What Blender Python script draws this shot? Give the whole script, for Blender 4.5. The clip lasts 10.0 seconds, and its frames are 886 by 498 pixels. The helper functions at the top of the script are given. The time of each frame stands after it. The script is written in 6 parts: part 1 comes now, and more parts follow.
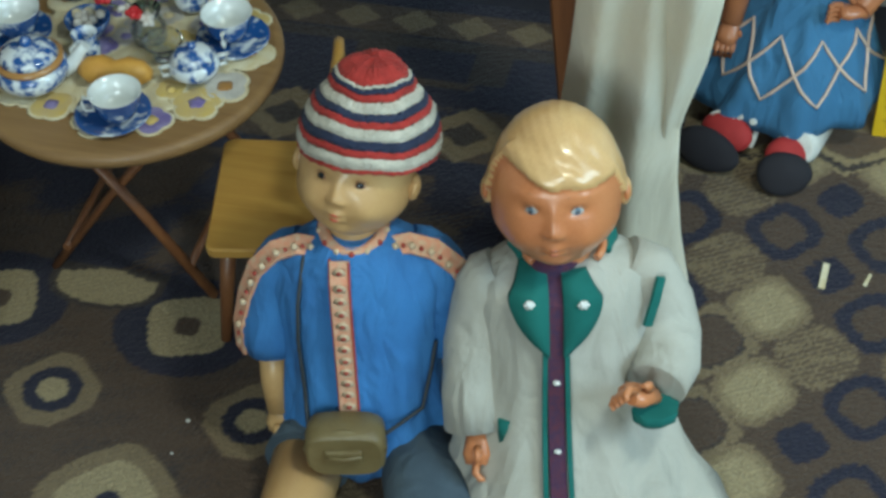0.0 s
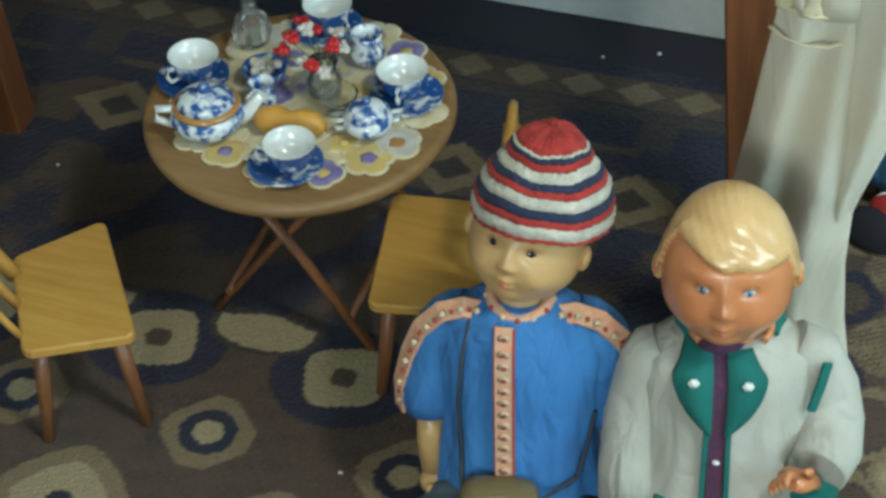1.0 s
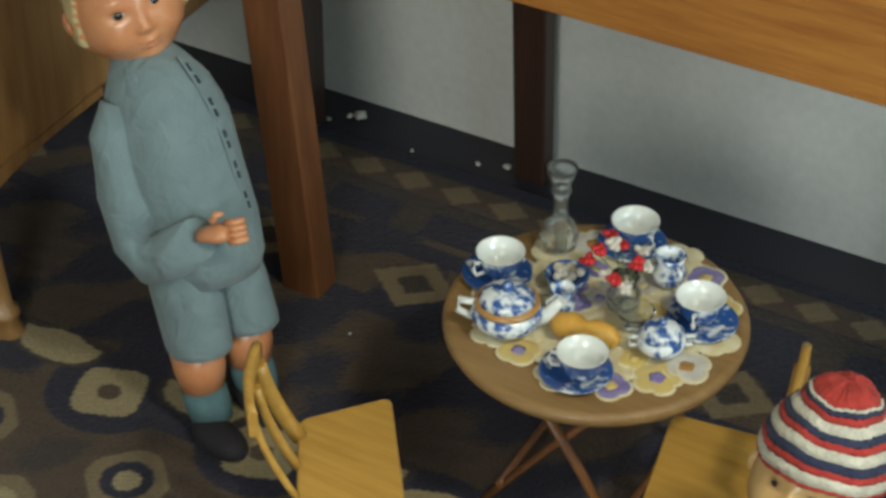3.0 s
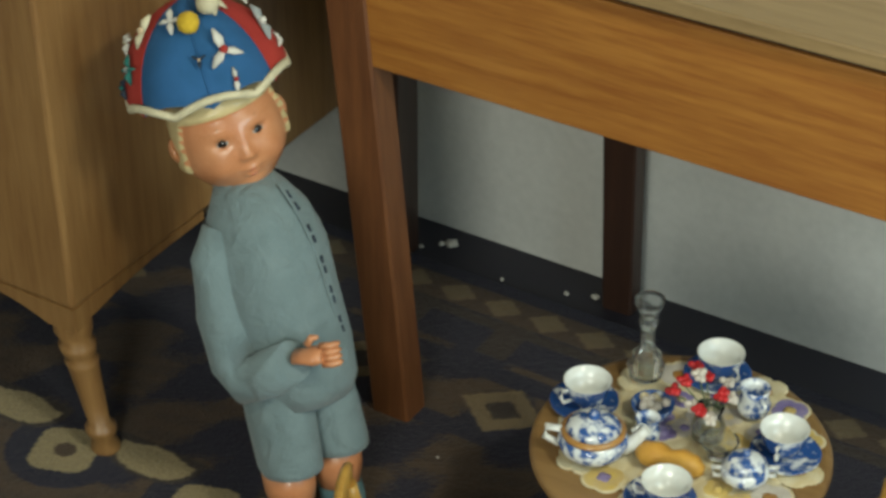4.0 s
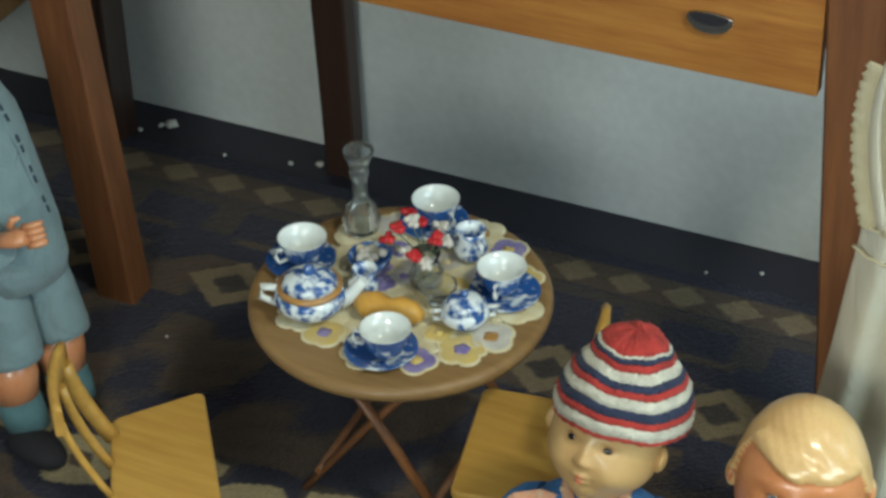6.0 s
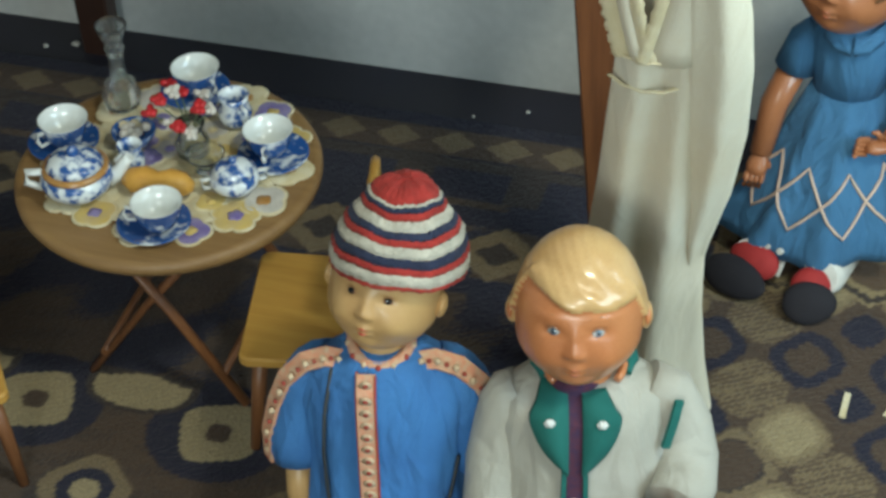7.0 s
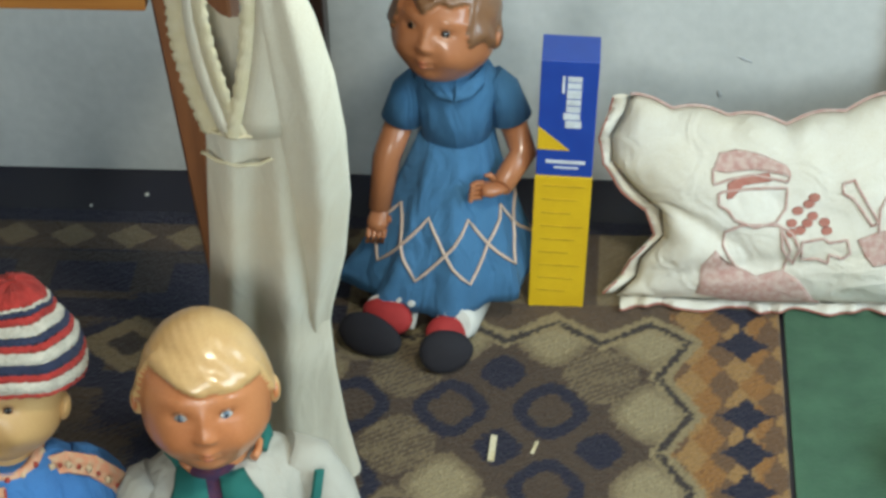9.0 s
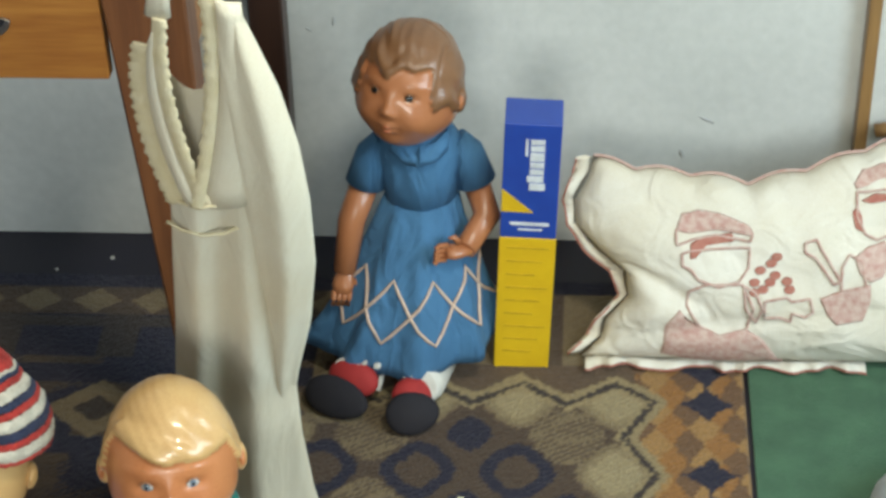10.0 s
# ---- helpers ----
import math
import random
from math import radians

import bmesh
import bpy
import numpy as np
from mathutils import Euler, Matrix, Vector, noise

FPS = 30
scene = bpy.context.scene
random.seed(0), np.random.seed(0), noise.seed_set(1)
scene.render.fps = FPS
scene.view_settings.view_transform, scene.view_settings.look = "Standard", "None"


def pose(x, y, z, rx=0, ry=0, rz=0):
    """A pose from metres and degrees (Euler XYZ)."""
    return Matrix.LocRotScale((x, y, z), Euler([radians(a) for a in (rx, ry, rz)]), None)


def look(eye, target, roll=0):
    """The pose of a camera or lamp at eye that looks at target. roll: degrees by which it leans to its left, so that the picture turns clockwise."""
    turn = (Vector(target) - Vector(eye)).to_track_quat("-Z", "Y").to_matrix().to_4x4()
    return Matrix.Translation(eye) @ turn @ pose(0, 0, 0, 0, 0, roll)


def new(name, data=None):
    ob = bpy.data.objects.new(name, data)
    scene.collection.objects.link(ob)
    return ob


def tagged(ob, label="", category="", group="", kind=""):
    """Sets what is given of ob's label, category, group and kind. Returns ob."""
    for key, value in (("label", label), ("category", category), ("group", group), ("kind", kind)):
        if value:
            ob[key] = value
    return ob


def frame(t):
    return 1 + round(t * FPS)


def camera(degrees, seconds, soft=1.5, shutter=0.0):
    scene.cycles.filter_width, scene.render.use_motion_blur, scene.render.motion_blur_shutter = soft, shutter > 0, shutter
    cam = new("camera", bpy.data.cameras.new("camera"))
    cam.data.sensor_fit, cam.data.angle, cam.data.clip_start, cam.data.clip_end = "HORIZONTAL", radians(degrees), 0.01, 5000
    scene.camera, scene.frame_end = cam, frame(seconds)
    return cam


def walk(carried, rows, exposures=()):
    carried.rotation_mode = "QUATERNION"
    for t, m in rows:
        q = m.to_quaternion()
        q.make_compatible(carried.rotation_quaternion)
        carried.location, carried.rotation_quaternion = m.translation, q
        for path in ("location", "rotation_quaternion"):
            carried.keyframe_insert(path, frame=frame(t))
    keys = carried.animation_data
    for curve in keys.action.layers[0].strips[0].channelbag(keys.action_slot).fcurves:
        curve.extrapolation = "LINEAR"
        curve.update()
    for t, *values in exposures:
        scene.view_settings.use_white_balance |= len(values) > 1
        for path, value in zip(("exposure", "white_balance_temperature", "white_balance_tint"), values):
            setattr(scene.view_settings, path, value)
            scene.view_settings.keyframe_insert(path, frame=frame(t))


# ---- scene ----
cam = camera(24.0, 10.0, soft=3.2)
PATH = [
    (0, (0.9223, -1.6810, 1.7369), (0.5200, -0.2947, 0.3526), -3.38),
    (0.5, (0.8936, -1.6776, 1.7528), (0.4516, -0.3032, 0.3688), -4.03),
    (1, (0.8768, -1.6746, 1.7633), (0.3543, -0.2988, 0.4090), -3.13),
    (1.5, (0.8444, -1.6754, 1.7792), (0.2799, -0.3054, 0.4359), -1.62),
    (2, (0.8302, -1.6851, 1.7864), (0.2075, -0.3136, 0.4707), -0.55),
    (2.5, (0.8357, -1.6971, 1.8040), (0.1398, -0.3157, 0.5361), -0.15),
    (3, (0.8346, -1.7137, 1.8263), (0.0590, -0.3310, 0.6071), -0.07),
    (3.2, (0.8276, -1.7220, 1.8304), (0.0336, -0.3301, 0.6337), 0.38),
    (4.3, (0.8587, -1.7649, 1.8724), (-0.0350, -0.3629, 0.7607), -0.79),
    (4.5, (0.8548, -1.7604, 1.8738), (-0.0120, -0.3537, 0.7470), -0.66),
    (5, (0.8885, -1.7394, 1.8573), (0.0993, -0.3023, 0.7118), -0.87),
    (5.2, (0.8986, -1.7297, 1.8447), (0.1297, -0.2864, 0.6934), -1.21),
    (6.3, (0.9489, -1.7119, 1.7696), (0.3202, -0.2537, 0.5536), -1.82),
    (6.5, (0.9524, -1.7085, 1.7697), (0.3692, -0.2499, 0.5318), -2.22),
    (7, (0.9552, -1.7136, 1.7743), (0.4914, -0.2662, 0.4744), -2.54),
    (7.5, (0.9636, -1.7001, 1.7549), (0.6025, -0.2408, 0.4359), -2.39),
    (8, (0.9867, -1.6946, 1.7618), (0.7040, -0.2063, 0.4559), -2.74),
    (8.5, (0.9909, -1.6852, 1.7651), (0.7788, -0.1736, 0.4727), -2.37),
    (9, (1.0062, -1.6733, 1.7643), (0.8430, -0.1331, 0.4990), -2.31),
    (9.5, (1.0176, -1.6802, 1.7724), (0.8711, -0.1150, 0.5360), -2.42),
    (10, (1.0085, -1.6710, 1.7846), (0.8763, -0.0995, 0.5546), -2.02),
]
walk(cam, [(t, look(eye, target, roll)) for t, eye, target, roll in PATH], [(0.0, 0.54, 5150, -5), (1.2, 0.70, 5350, -4), (2.5, 0.77, 5900, 2), (4.5, 0.82, 6350, -1), (6.5, 0.73, 5500, -2), (8.0, 0.60, 5850, 2), (9.0, 0.66, 5650, 3), (10.0, 0.72, 5900, 5)])

# ---- light ----
world = bpy.data.worlds.new("room_air")
scene.world = world
world.use_nodes = True
world.node_tree.nodes["Background"].inputs[0].default_value = (0.88, 0.91, 1.0, 1)
world.node_tree.nodes["Background"].inputs[1].default_value = 0.155


def area_lamp(name, eye, target, sx, sy, watts, colour):
    lamp = bpy.data.lights.new(name, "AREA")
    lamp.shape, lamp.size, lamp.size_y, lamp.energy, lamp.color = "RECTANGLE", sx, sy, watts, colour
    ob = new(name, lamp)
    ob.matrix_world = look(eye, target)
    return ob


area_lamp("window_light_east", (2.46, -0.75, 1.42), (0.6, 0.2, 0.2), 1.05, 1.0, 21, (0.82, 0.95, 1.0))
area_lamp("window_light_south", (0.85, -3.26, 1.65), (0.3, 0.3, 0.2), 0.9, 1.0, 31, (1.0, 0.96, 0.85))
area_lamp("ceiling_light_glow", (1.45, -0.75, 2.36), (0.9, -0.3, 0.0), 0.26, 0.26, 16, (1.0, 0.91, 0.70))

# ---- materials ----


def node_mat(name):
    m = bpy.data.materials.new(name)
    m.use_nodes = True
    nt = m.node_tree
    return m, nt, nt.nodes["Principled BSDF"]


def mat(name, c1, c2=None, rough=0.6, scale=30.0, bump=0.15, metal=0.0, fine=400.0, coat=0.0, stretch=(1, 1, 1), sheen=0.0, crease=0.0, run=(1, 1, 0.3)):
    """Two colours mixed by a coarse and a fine noise, with a fine relief."""
    c2 = c2 or tuple(v * 0.72 for v in c1)
    m, nt, b = node_mat(name)
    tc = nt.nodes.new("ShaderNodeTexCoord")
    mp = nt.nodes.new("ShaderNodeMapping")
    mp.inputs["Scale"].default_value = stretch
    nt.links.new(tc.outputs["Object"], mp.inputs["Vector"])
    n1, n2 = nt.nodes.new("ShaderNodeTexNoise"), nt.nodes.new("ShaderNodeTexNoise")
    n1.inputs["Scale"].default_value, n2.inputs["Scale"].default_value = scale, fine
    n1.inputs["Detail"].default_value = 4
    for n in (n1, n2):
        nt.links.new(mp.outputs[0], n.inputs["Vector"])
    ad = nt.nodes.new("ShaderNodeMath")
    ad.operation = "MULTIPLY_ADD"
    ad.inputs[1].default_value = 0.45
    nt.links.new(n2.outputs["Fac"], ad.inputs[0])
    nt.links.new(n1.outputs["Fac"], ad.inputs[2])
    rp = nt.nodes.new("ShaderNodeValToRGB")
    rp.color_ramp.elements[0].position, rp.color_ramp.elements[1].position = 0.5, 0.95
    rp.color_ramp.elements[0].color, rp.color_ramp.elements[1].color = (*c1, 1), (*c2, 1)
    nt.links.new(ad.outputs[0], rp.inputs[0])
    nt.links.new(rp.outputs[0], b.inputs["Base Color"])
    bp = nt.nodes.new("ShaderNodeBump")
    bp.inputs["Strength"].default_value, bp.inputs["Distance"].default_value = bump, 0.002
    nt.links.new(n2.outputs["Fac"], bp.inputs["Height"])
    if crease:
        mc, nc, bc = nt.nodes.new("ShaderNodeMapping"), nt.nodes.new("ShaderNodeTexNoise"), nt.nodes.new("ShaderNodeBump")
        mc.inputs["Scale"].default_value = run
        nc.inputs["Scale"].default_value, nc.inputs["Detail"].default_value, nc.inputs["Distortion"].default_value = 34.0, 2.0, 0.8
        bc.inputs["Strength"].default_value, bc.inputs["Distance"].default_value = 0.9, crease
        nt.links.new(tc.outputs["Object"], mc.inputs["Vector"])
        nt.links.new(mc.outputs[0], nc.inputs["Vector"])
        nt.links.new(nc.outputs["Fac"], bc.inputs["Height"])
        nt.links.new(bc.outputs[0], bp.inputs["Normal"])
    nt.links.new(bp.outputs[0], b.inputs["Normal"])
    rr = nt.nodes.new("ShaderNodeMapRange")
    rr.inputs["To Min"].default_value, rr.inputs["To Max"].default_value = rough * 0.85, min(1.0, rough * 1.15)
    nt.links.new(n1.outputs["Fac"], rr.inputs["Value"])
    nt.links.new(rr.outputs[0], b.inputs["Roughness"])
    b.inputs["Metallic"].default_value, b.inputs["Coat Weight"].default_value = metal, coat
    b.inputs["Sheen Weight"].default_value = sheen
    return m


def wood(name, c1, c2, axis=0, rough=0.45, coat=0.1):
    st = [14.0, 14.0, 14.0]
    st[axis] = 1.0
    return mat(name, c1, c2, rough, 5.0, 0.12, 0.0, 22.0, coat, tuple(st))


def china(name, density):
    """White glaze with scattered blue transfer print."""
    m, nt, b = node_mat(name)
    tc, v, n = nt.nodes.new("ShaderNodeTexCoord"), nt.nodes.new("ShaderNodeTexVoronoi"), nt.nodes.new("ShaderNodeTexNoise")
    v.inputs["Scale"].default_value, n.inputs["Scale"].default_value = 95.0, 70.0
    n.inputs["Detail"].default_value = 5
    nt.links.new(tc.outputs["Object"], n.inputs["Vector"])
    nt.links.new(tc.outputs["Object"], v.inputs["Vector"])
    rp = nt.nodes.new("ShaderNodeValToRGB")
    e = rp.color_ramp.elements
    e[0].position, e[0].color = density - 0.05, (0.03, 0.09, 0.30, 1)
    e[1].position, e[1].color = density + 0.07, (0.70, 0.74, 0.76, 1)
    nt.links.new(n.outputs["Fac"], rp.inputs[0])
    nt.links.new(rp.outputs[0], b.inputs["Base Color"])
    b.inputs["Roughness"].default_value, b.inputs["Coat Weight"].default_value = 0.18, 0.5
    return m


def glass(name, tint):
    m, nt, b = node_mat(name)
    b.inputs["Base Color"].default_value = (*tint, 1)
    b.inputs["Transmission Weight"].default_value, b.inputs["Roughness"].default_value, b.inputs["IOR"].default_value = 0.97, 0.06, 1.40
    return m


def knit(name, c):
    """Wool in ribs."""
    m = mat(name, c, tuple(v * 0.6 for v in c), 0.95, 60.0, 1.0, 0, 300.0, 0, (1, 1, 2), 0.04)
    return m


WALL = mat("white_plaster", (0.61, 0.61, 0.58), (0.49, 0.495, 0.47), 0.85, 3.0, 0.25, fine=60)
CEIL = mat("ceiling_paint", (0.72, 0.70, 0.66), None, 0.9, 3.0, 0.1)
DARKFLOOR = mat("dark_floor", (0.014, 0.013, 0.026), (0.024, 0.021, 0.027), 0.55, 6.0, 0.2)
GREEN = mat("green_carpet", (0.035, 0.085, 0.045), (0.06, 0.13, 0.07), 0.95, 25.0, 1.0, fine=350, sheen=0.1)
OAK = wood("orange_oak", (0.36, 0.155, 0.03), (0.24, 0.085, 0.014), 0)
OAKLEG = wood("brown_oak_leg", (0.165, 0.064, 0.023), (0.10, 0.036, 0.013), 2)
OAKTOP = wood("worn_tabletop", (0.30, 0.205, 0.095), (0.22, 0.145, 0.065), 0, 0.5)
# brown furniture wood with deep shade put into its colour
SHADEDWOOD = wood("shaded_wood", (0.045, 0.02, 0.012), (0.028, 0.012, 0.008), 2)
CABWOOD = wood("cabinet_veneer", (0.27, 0.15, 0.055), (0.19, 0.095, 0.032), 2, 0.4, 0.2)
PINE = wood("yellow_pine", (0.50, 0.29, 0.06), (0.40, 0.21, 0.04), 0, 0.4, 0.2)
PINELEG = wood("red_pine_leg", (0.20, 0.085, 0.03), (0.13, 0.05, 0.018), 2)
TABLEWOOD = wood("toy_table_wood", (0.28, 0.17, 0.065), (0.21, 0.12, 0.045), 0, 0.5)
CHINA, CHINAW = china("blue_print_china", 0.47), mat("white_glaze", (0.74, 0.76, 0.74), (0.66, 0.69, 0.68), 0.15, 20.0, 0.0, coat=0.5)
CHINAB = china("dark_blue_print_china", 0.59)
GLASS = glass("clear_glass", (0.92, 0.95, 0.95))
GOLD = mat("tan_glaze_band", (0.42, 0.22, 0.06), None, 0.3, 30.0, 0.05, coat=0.3)
CREAM = mat("cream_crochet", (0.70, 0.64, 0.46), (0.58, 0.48, 0.26), 0.9, 60.0, 0.8, fine=500)
YELLOWC = mat("yellow_crochet", (0.62, 0.46, 0.12), (0.55, 0.42, 0.2), 0.9, 60.0, 0.8, fine=500)
PURPLE = mat("purple_crochet", (0.16, 0.12, 0.34), (0.3, 0.26, 0.45), 0.9, 60.0, 0.8, fine=500)
BREAD = mat("bread_crust", (0.66, 0.38, 0.07), (0.52, 0.26, 0.04), 0.5, 40.0, 0.3)
REDFLOWER = mat("red_petals", (0.50, 0.015, 0.02), (0.32, 0.008, 0.012), 0.5, 60.0, 0.2)
PALE = mat("pale_petals", (0.60, 0.56, 0.50), None, 0.6, 60.0, 0.2)
STEM = mat("dull_green_stem", (0.10, 0.14, 0.07), None, 0.6)
SKIN_P = mat("pale_celluloid_skin", (0.54, 0.255, 0.125), (0.46, 0.175, 0.072), 0.36, 16.0, 0.04, coat=0.25)
SKIN = mat("celluloid_skin", (0.50, 0.205, 0.080), (0.41, 0.145, 0.050), 0.33, 16.0, 0.04, coat=0.25)
SKIN_Y = mat("yellowed_composition_skin", (0.50, 0.32, 0.13), (0.44, 0.26, 0.10), 0.42, 12.0, 0.05, coat=0.15)
SKIN_D = mat("tanned_celluloid_skin", (0.40, 0.16, 0.066), (0.34, 0.13, 0.053), 0.34, 12.0, 0.03, coat=0.3)
BLOND = mat("moulded_blond_hair", (0.60, 0.40, 0.175), (0.50, 0.30, 0.12), 0.32, 18.0, 0.06, coat=0.4)
BLOND_L = mat("pale_blond_hair", (0.62, 0.50, 0.26), None, 0.35, 18.0, 0.1, coat=0.3)
BROWNHAIR = mat("moulded_brown_hair", (0.21, 0.105, 0.048), (0.15, 0.070, 0.030), 0.38, 18.0, 0.1, coat=0.2)
EYEW = mat("eye_white", (0.40, 0.38, 0.36), None, 0.2, 20, 0, coat=0.3)
EYEB = mat("eye_blue", (0.13, 0.17, 0.22), None, 0.2, 20, 0, coat=0.3)
EYED = mat("eye_dark", (0.012, 0.010, 0.010), None, 0.2, 20, 0, coat=0.3)
LIPS = mat("faint_painted_lip", (0.44, 0.13, 0.06), None, 0.3, 20, 0, coat=0.3)
BROW = mat("faint_painted_brow", (0.34, 0.16, 0.07), None, 0.4, 20, 0)
LIP = mat("painted_lip", (0.42, 0.06, 0.03), None, 0.35, 20, 0)
BLUE = mat("blue_cotton", (0.060, 0.185, 0.45), (0.045, 0.135, 0.36), 0.85, 16.0, 0.5, fine=600, crease=0.012, run=(1, 1, 0.3))
BRAID = mat("orange_braid", (0.62, 0.24, 0.13), (0.55, 0.40, 0.26), 0.85, 150.0, 0.6, fine=700)
BRAIDD = mat("braid_cream_figure", (0.66, 0.50, 0.32), None, 0.85, 150.0, 0.5, fine=700)
BRAIDK = mat("braid_red_figure", (0.38, 0.06, 0.04), None, 0.85, 150.0, 0.5, fine=700)
SHORTS = mat("slate_wool", (0.055, 0.075, 0.095), (0.04, 0.055, 0.075), 0.9, 20.0, 0.4, fine=600, crease=0.008, run=(0.7,0.7,0.7))
COAT = mat("beige_felt", (0.42, 0.40, 0.345), (0.36, 0.34, 0.285), 0.95, 18.0, 0.4, fine=600, sheen=0.1, crease=0.012, run=(0.7, 0.7, 0.35))
TEAL = mat("teal_felt", (0.018, 0.125, 0.105), (0.012, 0.095, 0.08), 0.9, 25.0, 0.4, fine=600)
MAROON = mat("maroon_knit", (0.085, 0.018, 0.035), (0.035, 0.02, 0.06), 0.9, 160.0, 0.6, fine=500)
PEARL = mat("pearl_button", (0.75, 0.74, 0.70), None, 0.25, 20, 0, coat=0.4)
GREYBLUE = mat("grey_blue_knit", (0.170, 0.225, 0.240), (0.135, 0.185, 0.20), 0.95, 25.0, 0.6, fine=420, sheen=0.15, crease=0.008, run=(0.8, 0.8, 0.7))
NAVYTRIM = mat("navy_stitching", (0.02, 0.03, 0.05), None, 0.9)
SOCKBLUE = mat("blue_sock", (0.085, 0.16, 0.18), None, 0.95, 40.0, 0.6)
SHOEDARK = mat("dark_shoe", (0.007, 0.006, 0.011), (0.011, 0.009, 0.012), 0.85, 25.0, 0.2)
SHOERED = mat("red_felt_shoe", (0.33, 0.020, 0.018), (0.24, 0.014, 0.014), 0.8, 30.0, 0.3)
WHITECLOTH = mat("white_sock", (0.68, 0.66, 0.60), None, 0.9, 40.0, 0.5)
DRESS = mat("blue_linen", (0.060, 0.165, 0.315), (0.048, 0.13, 0.25), 0.85, 16.0, 0.5, fine=600, crease=0.012, run=(1, 1, 0.25))
RICRAC = mat("cream_rickrack", (0.62, 0.46, 0.36), None, 0.85, 60, 0.4)
IVORY = mat("ivory_cotton", (0.69, 0.645, 0.525), (0.63, 0.56, 0.42), 0.9, 7.0, 0.4, fine=500, crease=0.004, run=(0.9, 0.9, 0.15))
LACE = mat("yellowed_lace", (0.62, 0.53, 0.32), (0.68, 0.60, 0.42), 0.9, 60.0, 0.7, fine=500)
YELLOWCARD = mat("yellow_card", (0.70, 0.46, 0.008), (0.62, 0.39, 0.006), 0.4, 25.0, 0.05)
BLUECARD = mat("blue_card", (0.018, 0.05, 0.30), (0.02, 0.06, 0.34), 0.35, 40.0, 0.05, coat=0.2)
WHITEINK = mat("white_ink", (0.72, 0.74, 0.76), None, 0.5, 60, 0.02)
GREYINK = mat("grey_ink", (0.58, 0.375, 0.010), None, 0.5, 60, 0.02)
PILLOW = mat("cream_pillow_cotton", (0.70, 0.67, 0.60), (0.60, 0.54, 0.42), 0.9, 7.0, 0.4, fine=500, crease=0.012, run=(0.5, 0.5, 0.6))
REDTHREAD = mat("red_brown_embroidery", (0.36, 0.12, 0.09), (0.42, 0.2, 0.15), 0.9, 120.0, 0.6, fine=700)
PINKTHREAD = mat("pale_red_embroidery", (0.44, 0.24, 0.20), (0.60, 0.47, 0.41), 0.9, 120.0, 0.6, fine=700)
REDWOOL, WHITEWOOL, NAVYWOOL = knit("red_wool", (0.36, 0.026, 0.018)), knit("white_wool", (0.53, 0.49, 0.40)), knit("navy_wool", (0.018, 0.024, 0.060))
HATBLUE = mat("blue_felt", (0.02, 0.10, 0.26), (0.015, 0.08, 0.2), 0.9, 25.0, 0.4, fine=600)
HATRED = mat("red_felt", (0.36, 0.03, 0.02), (0.28, 0.02, 0.015), 0.9, 25.0, 0.4, fine=600)
CORD = mat("cream_cord", (0.64, 0.58, 0.40), None, 0.9, 60, 0.7)
POMYELLOW = mat("yellow_pompom", (0.66, 0.44, 0.03), None, 0.95, 80, 0.9)
LEATHER = mat("olive_leather", (0.17, 0.13, 0.055), (0.12, 0.085, 0.03), 0.42, 30.0, 0.3)
STRAP = mat("dark_strap", (0.03, 0.035, 0.04), None, 0.6)
METAL = mat("dull_steel", (0.5, 0.5, 0.48), None, 0.3, 20, 0.05, 1.0)
PLASTER = mat("plaster_crumb", (0.62, 0.60, 0.54), None, 0.9, 80, 0.5)
TRIMWOOD = wood("brown_trim", (0.30, 0.17, 0.06), (0.2, 0.11, 0.04), 2)
GREYFELT = mat("grey_plush", (0.30, 0.32, 0.32), None, 0.95, 30, 0.8, sheen=0.2)
SHADE = mat("opal_shade", (0.8, 0.78, 0.72), None, 0.4, 10, 0)

# ---- mesh helpers ----


